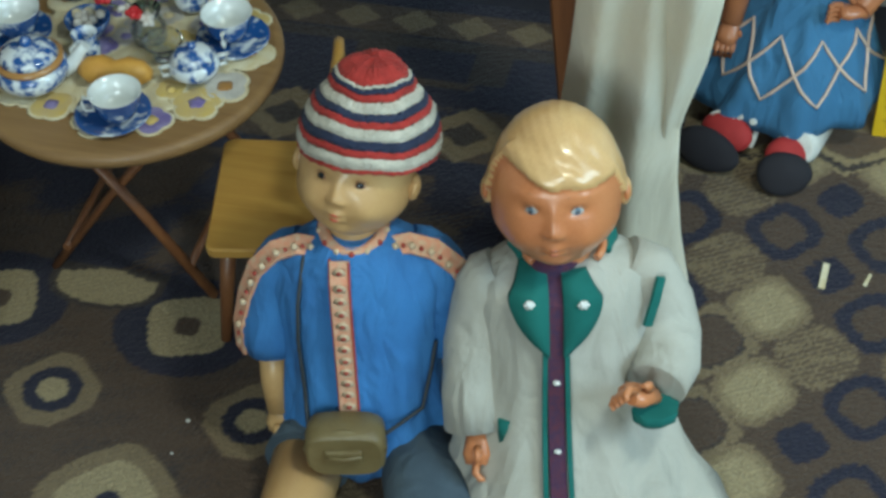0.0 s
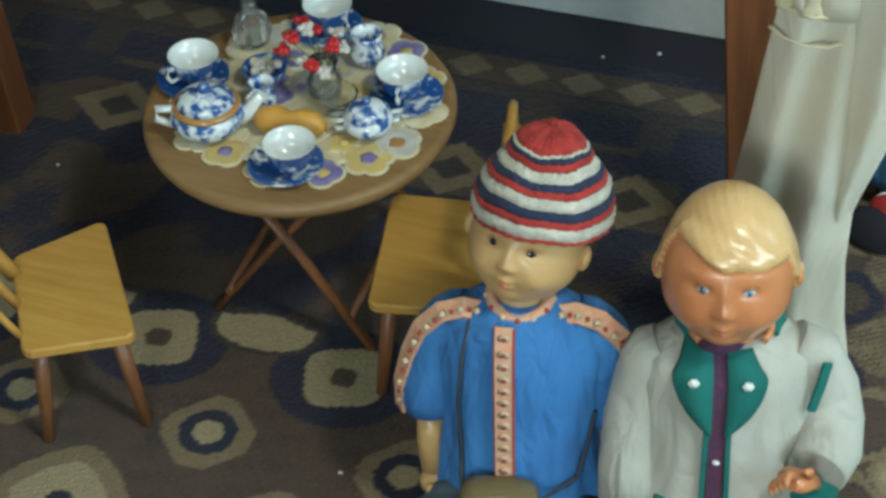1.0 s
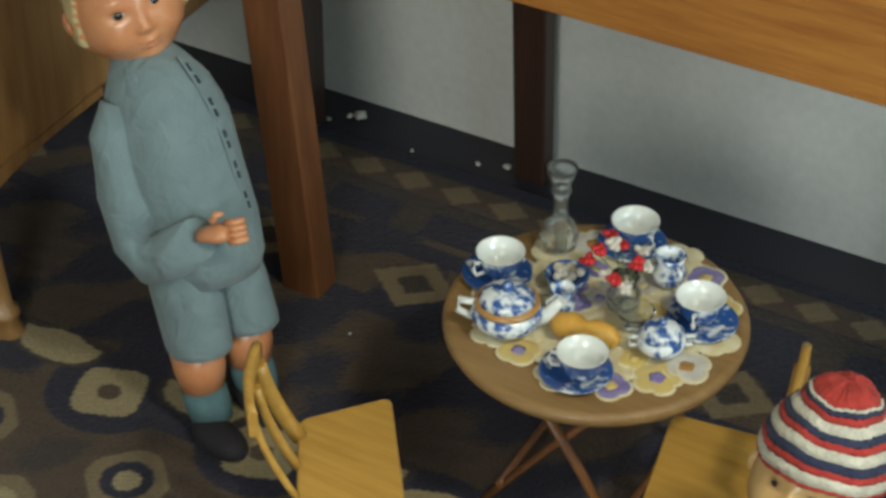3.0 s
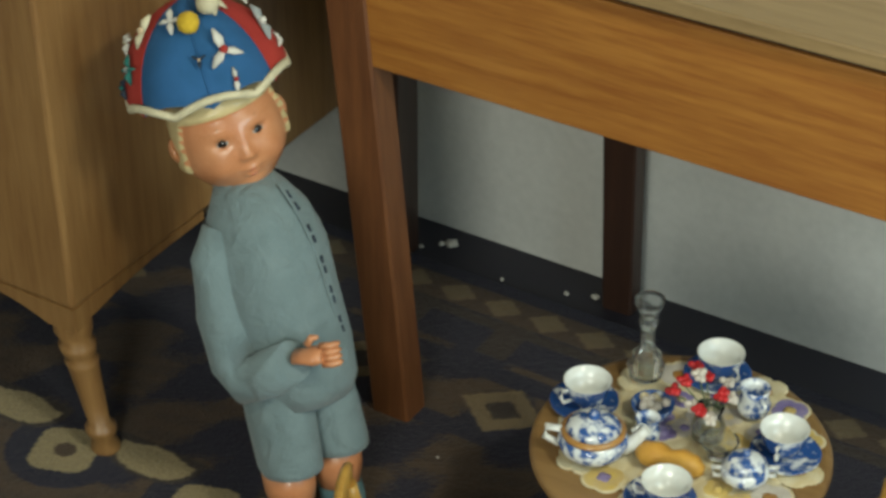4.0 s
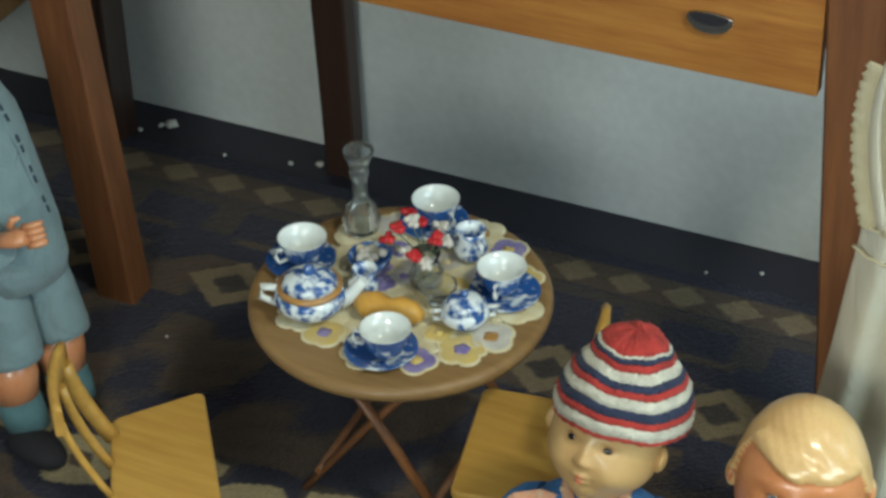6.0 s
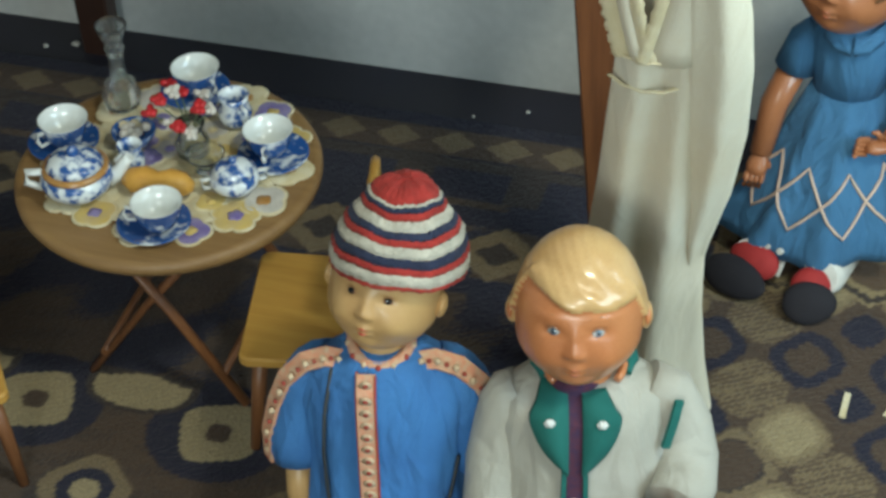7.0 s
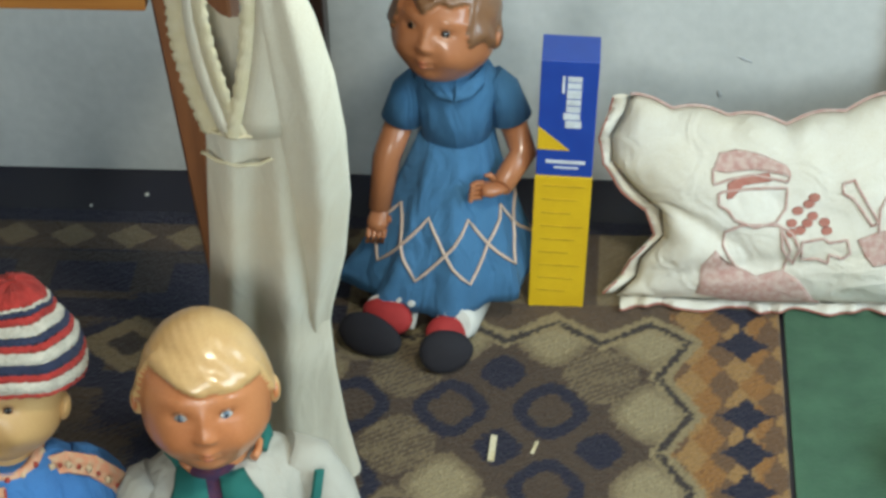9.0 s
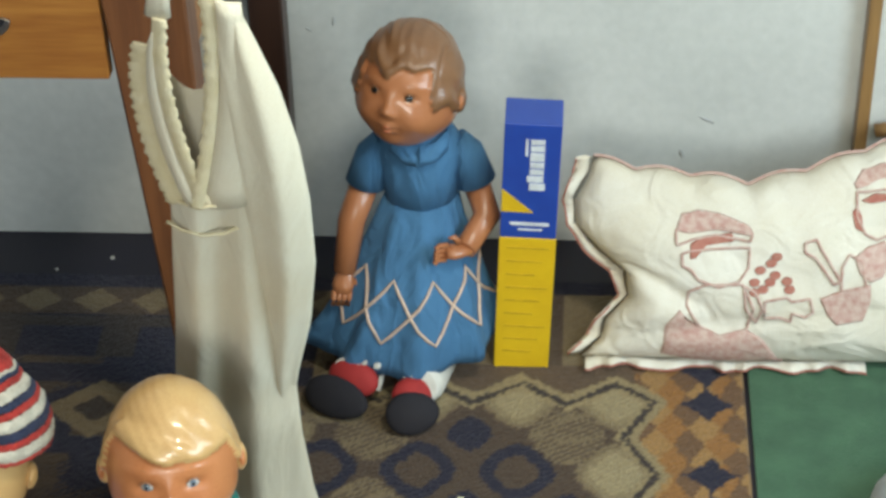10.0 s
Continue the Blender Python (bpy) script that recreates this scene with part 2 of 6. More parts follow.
class Form:
    """One mesh, made of lofts, tubes and balls, with several materials."""

    def __init__(self):
        self.bm, self.mats = bmesh.new(), []

    def slot(self, m):
        if m not in self.mats:
            self.mats.append(m)
        return self.mats.index(m)

    def loft(self, rings, m, cap=True, closed=True, smooth=True):
        k, rows = self.slot(m), [[self.bm.verts.new(p) for p in ring] for ring in rings]
        n = len(rows[0])
        for a, b in zip(rows, rows[1:]):
            for i in range(n if closed else n - 1):
                f = self.bm.faces.new((a[i], a[(i + 1) % n], b[(i + 1) % n], b[i]))
                f.material_index, f.smooth = k, smooth
        if cap and closed:
            for row in (rows[0][::-1], rows[-1]):
                f = self.bm.faces.new(row)
                f.material_index = k
        return self

    def ovals(self, sections, m, n=28, fold=0, depth=0.0, phase=0.0, cap=True, smooth=True):
        """Sections of x, y, z, rx, ry, yaw in degrees; fold: the count of folds, which deepen downwards."""
        rings = []
        for s, (x, y, z, rx, ry, *yaw) in enumerate(sections):
            a0, ring = radians(yaw[0]) if yaw else 0.0, []
            share = s / max(1, len(sections) - 1)
            for i in range(n):
                a = 2 * math.pi * i / n
                k = 1 + depth * share * (math.sin(fold * a + phase) + 0.5 * math.sin((fold * 2 + 1) * a + 2.1 * phase)) if fold else 1
                u, v = rx * k * math.cos(a), ry * k * math.sin(a)
                ring.append((x + u * math.cos(a0) - v * math.sin(a0), y + u * math.sin(a0) + v * math.cos(a0), z))
            rings.append(ring)
        return self.loft(rings, m, cap, True, smooth)

    def tube(self, pts, radii, m, n=12, flat=1.0, cap=True):
        """A tube along points; flat: the width of its second axis in shares of the first."""
        pts = [Vector(p) for p in pts]
        if not isinstance(radii, (list, tuple)):
            radii = [radii] * len(pts)
        rings, up = [], Vector((0, 0, 1))
        for i, p in enumerate(pts):
            d = (pts[min(i + 1, len(pts) - 1)] - pts[max(i - 1, 0)]).normalized()
            if abs(d.z) > 0.9 and i == 0:
                up = Vector((0, 1, 0))
            s = d.cross(up).normalized() if d.cross(up).length > 1e-4 else Vector((1, 0, 0))
            t = s.cross(d).normalized()
            rings.append([p + radii[i] * (math.cos(a) * s + flat * math.sin(a) * t) for a in (2 * math.pi * j / n for j in range(n))])
        return self.loft(rings, m, cap)

    def ball(self, c, r, m, seg=20, rings=12, turn=None, shape=None, choose=None):
        """An ellipsoid; shape moves a unit point; choose gives a face's material from its unit centre."""
        r = (r, r, r) if isinstance(r, (int, float)) else r
        mx = Matrix.Translation(c) @ (turn or Matrix()) 
        top = self.bm.verts.new((0, 0, 0))
        grid, units = [], {}
        def put(u):
            q = shape(Vector(u)) if shape else Vector(u)
            v = self.bm.verts.new(mx @ Vector((q.x * r[0], q.y * r[1], q.z * r[2])))
            units[v] = Vector(u)
            return v
        self.bm.verts.remove(top)
        for i in range(1, rings):
            th = math.pi * i / rings
            grid.append([put((math.sin(th) * math.cos(2 * math.pi * j / seg), math.sin(th) * math.sin(2 * math.pi * j / seg), math.cos(th))) for j in range(seg)])
        north, south = put((0, 0, 1)), put((0, 0, -1))
        faces = []
        for a, b in zip(grid, grid[1:]):
            faces += [(a[j], b[j], b[(j + 1) % seg], a[(j + 1) % seg]) for j in range(seg)]
        faces += [(north, grid[0][j], grid[0][(j + 1) % seg]) for j in range(seg)]
        faces += [(south, grid[-1][(j + 1) % seg], grid[-1][j]) for j in range(seg)]
        for vs in faces:
            f = self.bm.faces.new(vs)
            f.smooth = True
            u = sum((units[v] for v in vs), Vector()) / len(vs)
            f.material_index = self.slot(choose(u) if choose else m)
        return self

    def block(self, lo, hi, m, bevel=0.002, turn=None):
        """A box with chamfered edges."""
        lo, hi = Vector(lo), Vector(hi)
        c, s = (lo + hi) / 2, hi - lo
        made = bmesh.ops.create_cube(self.bm, size=1, matrix=(turn or Matrix()) @ Matrix.Translation(c) @ Matrix.Diagonal((*s, 1)))
        es = list({e for v in made["verts"] for e in v.link_edges})
        fs = {f for v in made["verts"] for f in v.link_faces}
        k = self.slot(m)
        for f in fs:
            f.material_index = k
        if bevel:
            for f in bmesh.ops.bevel(self.bm, geom=es, offset=bevel, segments=2, affect="EDGES", profile=0.5)["faces"]:
                f.material_index = k
        return self

    def lathe(self, profile, m, n=28, at=(0, 0, 0), smooth=True, cap=True):
        """Turns a profile of radius and height about a vertical axis."""
        return self.loft([[(at[0] + r * math.cos(2 * math.pi * i / n), at[1] + r * math.sin(2 * math.pi * i / n), at[2] + z) for i in range(n)] for r, z in profile], m, cap, True, smooth)

    def done(self, name, parent=None, label="", category="", group="", kind=""):
        bmesh.ops.recalc_face_normals(self.bm, faces=self.bm.faces)
        me = bpy.data.meshes.new(name)
        self.bm.to_mesh(me)
        self.bm.free()
        for m in self.mats:
            me.materials.append(m)
        ob = new(name, me)
        if parent:
            ob.parent = parent
        return tagged(ob, label, category, group, kind)


def thing(name, at, label, category, group="", turn=0.0):
    """An empty at a thing's base, which parents its parts; the parts are built round it."""
    ob = new(name)
    ob.matrix_world = pose(*at, 0, 0, turn)
    ob.empty_display_size = 0.02
    return tagged(ob, label, category, group)


def bez(p0, p1, p2, n=8):
    p0, p1, p2 = Vector(p0), Vector(p1), Vector(p2)
    return [(1 - t) ** 2 * p0 + 2 * t * (1 - t) * p1 + t * t * p2 for t in (i / n for i in range(n + 1))]


# ---- the room ----
Form().block((-2.1, -3.3, -0.1), (2.5, 0.80, -0.001), DARKFLOOR, 0).done("floor", kind="structure", label="dark floor showing along the wall", category="floor")
north = Form().block((-2.1, 0.634, 0), (2.5, 0.75, 2.5), WALL, 0).done("wall_north", kind="structure", label="white rough plaster wall", category="wall")
Form().block((-2.2, -3.3, 0), (-2.1, 0.75, 2.5), WALL, 0).done("wall_west", kind="structure", label="plain white plaster wall", category="wall")
ws = Form()
ws.block((-2.2, -3.4, 0), (2.6, -3.3, 1.14), WALL, 0).block((-2.2, -3.4, 2.16), (2.6, -3.3, 2.5), WALL, 0)
ws.block((-2.2, -3.4, 1.14), (0.39, -3.3, 2.16), WALL, 0).block((1.31, -3.4, 1.14), (2.6, -3.3, 2.16), WALL, 0)
ws.done("wall_south", kind="structure", label="plain white plaster wall with a window opening", category="wall")
we = Form()
we.block((2.5, -3.3, 0), (2.6, 0.75, 0.9), WALL, 0).block((2.5, -3.3, 1.95), (2.6, 0.75, 2.5), WALL, 0)
we.block((2.5, -3.3, 0.9), (2.6, -1.3, 1.95), WALL, 0).block((2.5, -0.2, 0.9), (2.6, 0.75, 1.95), WALL, 0)
we.done("wall_east", kind="structure", label="plain white wall with a window opening", category="wall")
Form().block((-2.2, -3.4, 2.5), (2.6, 0.75, 2.6), CEIL, 0).done("ceiling", kind="structure", label="plain white ceiling", category="ceiling")
lamp_thing = thing("ceiling_lamp", (1.45, -0.75, 2.38), "round white glass ceiling lamp", "lamp")
Form().lathe([(0.05, 0.12), (0.06, 0.10), (0.22, 0.09), (0.22, 0.07), (0.05, 0.05)], SHADE).done("shade", lamp_thing)

SCUFF = mat("dark_scuff", (0.34, 0.34, 0.34), (0.44, 0.44, 0.43), 0.9, 60.0, 0.3)
for x, z, w, h, turn in ((1.172, 0.206, 0.011, 0.0022, 25), (1.141, 0.15, 0.003, 0.007, -20), (0.682, 0.354, 0.002, 0.007, 8), (0.649, 0.341, 0.005, 0.0015, 35)):
    Form().ball((x, 0.6338, z), (w, 0.0012, h), SCUFF, 12, 6, pose(0, 0, 0, 0, turn, 0), lambda u: u * (1 + 0.3 * math.sin(6 * u.x + 20 * w) * math.cos(5 * u.z))).done("scuff", north, "small dark scuff")

# ---- the patterned rug ----
RX0, RX1, RY0, RY1, STEP = -1.42, 1.219, -0.66, 0.535, 0.0036


def rug_colour(x, y):
    """The rug's woven figure: diamonds on a lattice of 59.5 mm, with rings and squares in the border rows."""
    pitch = 0.0595
    wob = 0.035
    u = (x - 0.9345) / 0.0605 + wob * np.sin(x * 310 + y * 170) * np.sin(y * 290 - x * 90)
    v = (y - 0.162) / 0.0658 + wob * np.sin(y * 330 + x * 140) * np.sin(x * 270)
    a, b = (u + v) / 2, (u - v) / 2
    ia, ib = np.round(a), np.round(b)
    i, j = (ia + ib).astype(int), (ia - ib).astype(int)
    da, db = np.abs(a - ia), np.abs(b - ib)
    d = (da**3.2 + db**3.2) ** (1 / 3.2)
    brown, umber, navy, beige, tan, orange = ((0.058, 0.035, 0.020), (0.030, 0.020, 0.016), (0.008, 0.007, 0.022), (0.265, 0.210, 0.112), (0.155, 0.112, 0.058), (0.23, 0.105, 0.024))
    out = np.zeros((*x.shape, 3))
    grit = np.sin(x * 900 + 3) * np.sin(y * 830 + x * 400) + 0.6 * np.sin(x * 431 - y * 677)
    # the field
    kind = np.full(x.shape, 0)
    table = {(0, 0): 1, (-2, 0): 1, (0, -2): 1, (-4, 0): 1, (-3, -3): 4, (-1, 1): 2, (-1, -1): 2, (1, -1): 2, (-1, -5): 2, (1, 1): 3, (-3, -1): 3, (-3, 1): 3, (-1, -3): 3, (1, -3): 3,
             (-3, -5): 4, (0, -4): 1, (0, -6): 1, (-4, -2): 1, (1, -5): 2, (-3, 3): 3, (-1, 3): 3, (1, 3): 4, (-2, 2): 0}
    for (ci, cj), k in table.items():
        kind[(i == ci) & (j == cj)] = k
    col = np.empty_like(out)
    col[:] = beige
    col[(kind == 0) & (d > 0.33)] = (0.205, 0.155, 0.080)
    col[(kind == 0) & (d > 0.42)] = tan
    col[(kind == 0) & (d > 0.50)] = brown
    col[kind == 1] = brown
    col[(kind == 1) & (d > 0.285) & (d < 0.475)] = navy
    col[kind == 2] = brown
    col[(kind == 2) & (d < 0.29)] = navy
    col[kind == 3] = tan
    col[(kind == 3) & (grit > 0.35)] = brown
    col[(kind == 3) & (d > 0.49)] = brown
    col[kind == 4] = brown
    col[(kind == 4) & (d > 0.38)] = umber
    col[(kind == 4) & (d > 0.42)] = tan
    # the zigzag outline of the field: a dotted dark line and a pale band, then the orange side band
    zig = 2.42 + 0.66 * (1 - np.abs((v + 1) % 2 - 1))
    zag = 2.16 + 0.60 * (1 - np.abs((u + 1) % 2 - 1))
    over = np.maximum(u - zig, np.where(u > -3.5, v - zag, -9))
    pale = (0.235, 0.178, 0.088)
    col[over > -0.46] = pale
    col[(over > -0.36) & (over < -0.19) & (grit > -0.7)] = umber
    side = over > 0
    cell = (np.floor(u / 0.66 + v / 0.94 + 0.35) + np.floor(u / 0.66 - v / 0.94 + 0.1)) % 3
    col[side] = orange
    col[side & (cell == 1)] = (0.120, 0.062, 0.026)
    col[side & (cell == 2)] = (0.270, 0.150, 0.048)
    col[side & (u < 2.4)] = (0.085, 0.052, 0.028)
    vs = (y - 0.1005) / 0.0635
    pinch = (np.abs((u - 3.90) / 0.62) ** 0.75 + np.abs((vs - np.round(vs)) / 0.56) ** 0.75)
    col[side & (pinch < 0.98) & (np.round(vs) % 4 != 2)] = navy
    # the rows of squares and rings
    left = x < 0.665
    row = np.empty_like(out)
    row[:] = brown
    row[grit > 0.9] = umber
    blob = np.sin(x * 21 + 1) * np.sin(y * 26 + 2) + 0.5 * np.sin(x * 47 - y * 31) + 0.25 * grit
    row[(y > -0.16) & (blob > 0.05)] = navy
    row[(y <= -0.16) & (blob > 0.75)] = umber

    def near(mod, jj, sx=1.0, sy=1.0):
        cu = (((x - 0.932) / pitch - mod + 2) % 4) - 2
        return cu * pitch * sx, (y - 0.171) * sy - jj * pitch * sy
    for jj in (-5.1, 6.4):
        px, py = near(3, jj)
        row[np.hypot(px, py * 1.1) < 0.088] = navy
        rr, ss = (px * 0.95 + py * 0.31), (py * 0.95 - px * 0.31)
        sq = (np.abs(rr) ** 4 + np.abs(ss) ** 4) ** 0.25
        row[sq < 0.046] = beige
        row[np.hypot(px, py) < 0.016] = brown
    px, py = near(1, -4.25)
    bowl = (np.abs(px) / 0.062) ** 2.4 + (np.maximum(0, 0.004 - py) / 0.040) ** 2.4
    row[(bowl < 1.45) & (py < 0.024)] = umber
    row[(bowl < 1.0) & (py < 0.016 + 0.006 * np.cos(px * 52))] = beige
    for jj in (-7.2,):
        px, py = near(1, jj)
        r = np.hypot(px, py)
        row[(r < 0.056) & (np.abs(px) + np.abs(py) < 0.07)] = tan
        row[r < 0.0345] = navy
        row[r < 0.018] = beige
    px, py = near(3, -9.6)
    r = (np.abs(px) ** 1.4 + np.abs(py) ** 1.4) ** (1 / 1.4)
    row[r < 0.085] = tan
    row[r < 0.060] = beige
    row[np.hypot(px, py) < 0.016] = navy
    px, py = near(3, 1.5)
    r = np.abs(px) * 0.8 + np.abs(py)
    row[(np.abs(py) > 0.05) & (np.abs(py) < 0.085)] = navy
    row[r < 0.055] = tan
    row[r < 0.025] = umber
    far = y > 0.36
    strip = row.copy()
    strip[:] = navy
    strip[np.abs(((x / 0.16) % 1) - 0.5) < 0.16] = umber
    cu = ((x - 0.196 + 0.04) % 0.08) - 0.04
    dd = np.abs(cu) / 0.040 + np.abs(y - 0.476) / 0.030
    strip[np.abs(y - 0.476) < 0.03] = brown
    strip[dd < 0.85] = tan
    strip[np.abs(y - 0.432) < 0.010] = umber
    row[far] = strip[far]
    out[:] = np.where(left[..., None], row, col)
    near_wall = (y > 0.36) & ~left
    out[near_wall] = np.where((np.abs(((x / 0.12) % 1) - 0.5) < 0.27)[..., None], tan, brown)[near_wall]
    out[(y > 0.505)] = navy
    return out * (1 + 0.10 * grit[..., None].clip(-1.5, 1.5))


gx, gy = np.arange(RX0, RX1 + STEP / 2, STEP), np.arange(RY0, RY1 + STEP / 2, STEP)
xs, ys = np.meshgrid(gx, gy)
zs = 0.006 + 0.0012 * np.random.rand(*xs.shape)
zs[0], zs[-1], zs[:, 0], zs[:, -1] = 0, 0, 0, 0
nx, ny = len(gx), len(gy)
idx = np.arange(nx * ny).reshape(ny, nx)
quads = np.stack([idx[:-1, :-1], idx[:-1, 1:], idx[1:, 1:], idx[1:, :-1]], -1).reshape(-1, 4)
rug_mesh = bpy.data.meshes.new("rug")
rug_mesh.from_pydata(np.stack([xs, ys, zs], -1).reshape(-1, 3).tolist(), [], quads.tolist())
layer = rug_mesh.color_attributes.new("tuft", "FLOAT_COLOR", "POINT")
rgba = np.ones((nx * ny, 4))
rgba[:, :3] = rug_colour(xs, ys).reshape(-1, 3).clip(0.003, 0.9)
layer.data.foreach_set("color", rgba.ravel())
RUG, nt, bsdf = node_mat("wool_rug")
att = nt.nodes.new("ShaderNodeAttribute")
att.attribute_name = "tuft"
rn, rmix, rtc, rbump = nt.nodes.new("ShaderNodeTexNoise"), nt.nodes.new("ShaderNodeMixRGB"), nt.nodes.new("ShaderNodeTexCoord"), nt.nodes.new("ShaderNodeBump")
rn.inputs["Scale"].default_value, rn.inputs["Detail"].default_value = 380, 3
rmix.blend_type, rmix.inputs[0].default_value = "OVERLAY", 0.55
nt.links.new(rtc.outputs["Object"], rn.inputs["Vector"])
nt.links.new(att.outputs["Color"], rmix.inputs[1])
nt.links.new(rn.outputs["Fac"], rmix.inputs[2])
nt.links.new(rmix.outputs[0], bsdf.inputs["Base Color"])
nt.links.new(rn.outputs["Fac"], rbump.inputs["Height"])
rbump.inputs["Strength"].default_value, rbump.inputs["Distance"].default_value = 1.0, 0.003
nt.links.new(rbump.outputs[0], bsdf.inputs["Normal"])
bsdf.inputs["Roughness"].default_value, bsdf.inputs["Sheen Weight"].default_value = 0.95, 0.1
rug_mesh.materials.append(RUG)
tagged(new("rug", rug_mesh), "brown and beige wool rug woven with diamonds, rings and squares", "rug")
Form().block((1.224, -1.6, 0), (2.45, 0.40, 0.006), GREEN, 0.002).done("carpet", label="plain dark green short-pile carpet beside the rug", category="carpet")

# trim and panel at the far right of the wall
panel = thing("wall_panel", (1.37, 0.62, 0), "white painted panel with a brown wooden edge strip", "panel")
Form().block((0.012, -0.006, 0), (0.75, 0.013, 1.9), WALL, 0.002).done("board", panel)
Form().block((-0.004, -0.012, 0), (0.012, 0.013, 1.9), TRIMWOOD, 0.002).done("edge_strip", panel, "thin brown edge strip")
Form().tube(bez((0.02, -0.02, 0.215), (0.05, -0.03, 0.235), (0.30, -0.02, 0.20), 6), 0.010, TRIMWOOD, 10).done("rail", panel, "brown rail")

# ---- the desk ----
desk = thing("desk", (0, 0, 0), "orange-brown oak desk with tapered legs standing against the wall", "desk")
top = Form().block((-0.60, 0.150, 0.764), (0.66, 0.632, 0.784), OAKTOP, 0.003).done("tabletop", desk, "worn light wooden top")
apron = Form().block((-0.472, 0.170, 0.566), (0.503, 0.190, 0.748), OAK, 0.002).done("drawer_front", desk)
# underframe and back rail: the shade under the top is in their colour
Form().block((-0.50, 0.175, 0.749), (0.58, 0.60, 0.7635), SHADEDWOOD, 0).done("underframe", desk)
Form().block((-0.50, 0.60, 0.60), (0.58, 0.615, 0.742), SHADEDWOOD, 0.001).done("back_rail", desk)
Form().block((-0.53, 0.215, 0.566), (-0.515, 0.60, 0.742), OAK, 0.001).done("side_rail", desk)
Form().block((0.572, 0.215, 0.566), (0.587, 0.60, 0.742), OAK, 0.001).done("side_rail", desk)


def tapered(x0, x1, b0, b1, y0, y1, z1, m, parent, name="leg"):
    f = Form()
    ring = lambda l, r, z, s: [(l + s, y0, z), (r - s, y0, z), (r, y0 + s, z), (r, y1 - s, z), (r - s, y1, z), (l + s, y1, z), (l, y1 - s, z), (l, y0 + s, z)]
    f.loft([ring(b0, b1, 0.0, 0.004), ring(b0, b1, 0.01, 0.003), ring(x0, x1, z1 * 0.93, 0.003), ring(x0, x1, z1, 0.003)], m, smooth=False)
    return f.done(name, parent)


tapered(-0.536, -0.4725, -0.478, -0.418, 0.166, 0.214, 0.7485, OAKLEG, desk)
tapered(0.5035, 0.595, 0.546, 0.598, 0.166, 0.214, 0.7485, OAKLEG, desk)
# the rear legs, coloured near black for the shade behind the desk
tapered(-0.345, -0.285, -0.322, -0.272, 0.565, 0.60, 0.7415, SHADEDWOOD, desk)
tapered(0.585, 0.632, 0.585, 0.625, 0.555, 0.60, 0.7485, SHADEDWOOD, desk)
pull = Form()
pull.loft([[(0.38 + 0.026 * math.cos(a), 0.168 - dy, 0.640 + (0.019 * math.sin(a) if math.sin(a) < 0 else 0.006 * math.sin(a))) for a in (2 * math.pi * i / 24 for i in range(24))] for dy in (0.0, 0.004)], METAL)
pull = pull.done("drawer_pull", apron, "steel cup pull")
# a flat dark plate on the pull paints the shade of its hollow
Form().loft([[(0.38 + 0.022 * math.cos(a), 0.1635 - dy, 0.643 + (0.011 * math.sin(a) if math.sin(a) < 0 else 0.003 * math.sin(a))) for a in (2 * math.pi * i / 20 for i in range(20))] for dy in (0.0, 0.001)], SHOEDARK).done("recess_shade", apron, "flat dark patch for the shaded finger hollow")

# ---- the cabinet ----
cab = thing("cabinet", (0, 0, 0), "veneered wooden cabinet on turned legs", "cabinet")
cf = Form()
cf.block((-1.45, -0.125, 0.255), (-0.752, 0.56, 1.02), CABWOOD, 0.006)
cab_body = cf.done("body", cab)


def bracket(pts, thick, axis, m):
    f, n = Form(), len(pts)
    near = [(p[0], p[1], p[2]) for p in pts]
    farv = [(p[0] + thick[0], p[1] + thick[1], p[2]) for p in pts]
    return f.loft([near, farv], m, smooth=False)


curve = [(-1.0 + 0.2 * t, -0.1255, 0.240 - 0.022 * max(0.0, (t - 0.55) / 0.45) ** 1.6) for t in (i / 12 for i in range(13))]
bracket(curve + [(-0.752, -0.1255, 0.218), (-0.752, -0.1255, 0.2549), (-1.0, -0.1255, 0.2549)], (0, 0.02), 0, CABWOOD).done("front_apron", cab)
curve = [(-0.7535, 0.16 - 0.24 * t, 0.241 - 0.016 * max(0.0, (t - 0.4) / 0.6) ** 1.8) for t in (i / 12 for i in range(13))]
bracket(curve + [(-0.7535, -0.104, 0.225), (-0.7535, -0.104, 0.2549), (-0.7535, 0.16, 0.2549)], (-0.02, 0), 0, CABWOOD).done("side_apron", cab)
for lx, ly, lean in ((-0.782, -0.098, 0.035), (-1.42, -0.098, -0.03)):
    leg = Form()
    prof = [(0.019, 0.0), (0.021, 0.012), (0.016, 0.03), (0.022, 0.036), (0.022, 0.044), (0.015, 0.05), (0.018, 0.09), (0.022, 0.145), (0.024, 0.152), (0.018, 0.158), (0.024, 0.166), (0.026, 0.178), (0.020, 0.184), (0.027, 0.2), (0.027, 0.255)]
    leg.loft([[(lx + lean * (1 - z / 0.2 if z < 0.2 else 0) + r * math.cos(2 * math.pi * i / 20), ly + r * math.sin(2 * math.pi * i / 20), z) for i in range(20)] for r, z in prof], CABWOOD)
    leg.done("leg", cab)
# rear leg and block of the cabinet, its shade painted in as near-black wood
tapered(-0.69, -0.642, -0.688, -0.648, 0.50, 0.56, 0.7, SHADEDWOOD, cab)
Form().block((-0.752, 0.50, 0.60), (-0.642, 0.56, 0.76), SHADEDWOOD, 0.002).done("rear_block", cab)

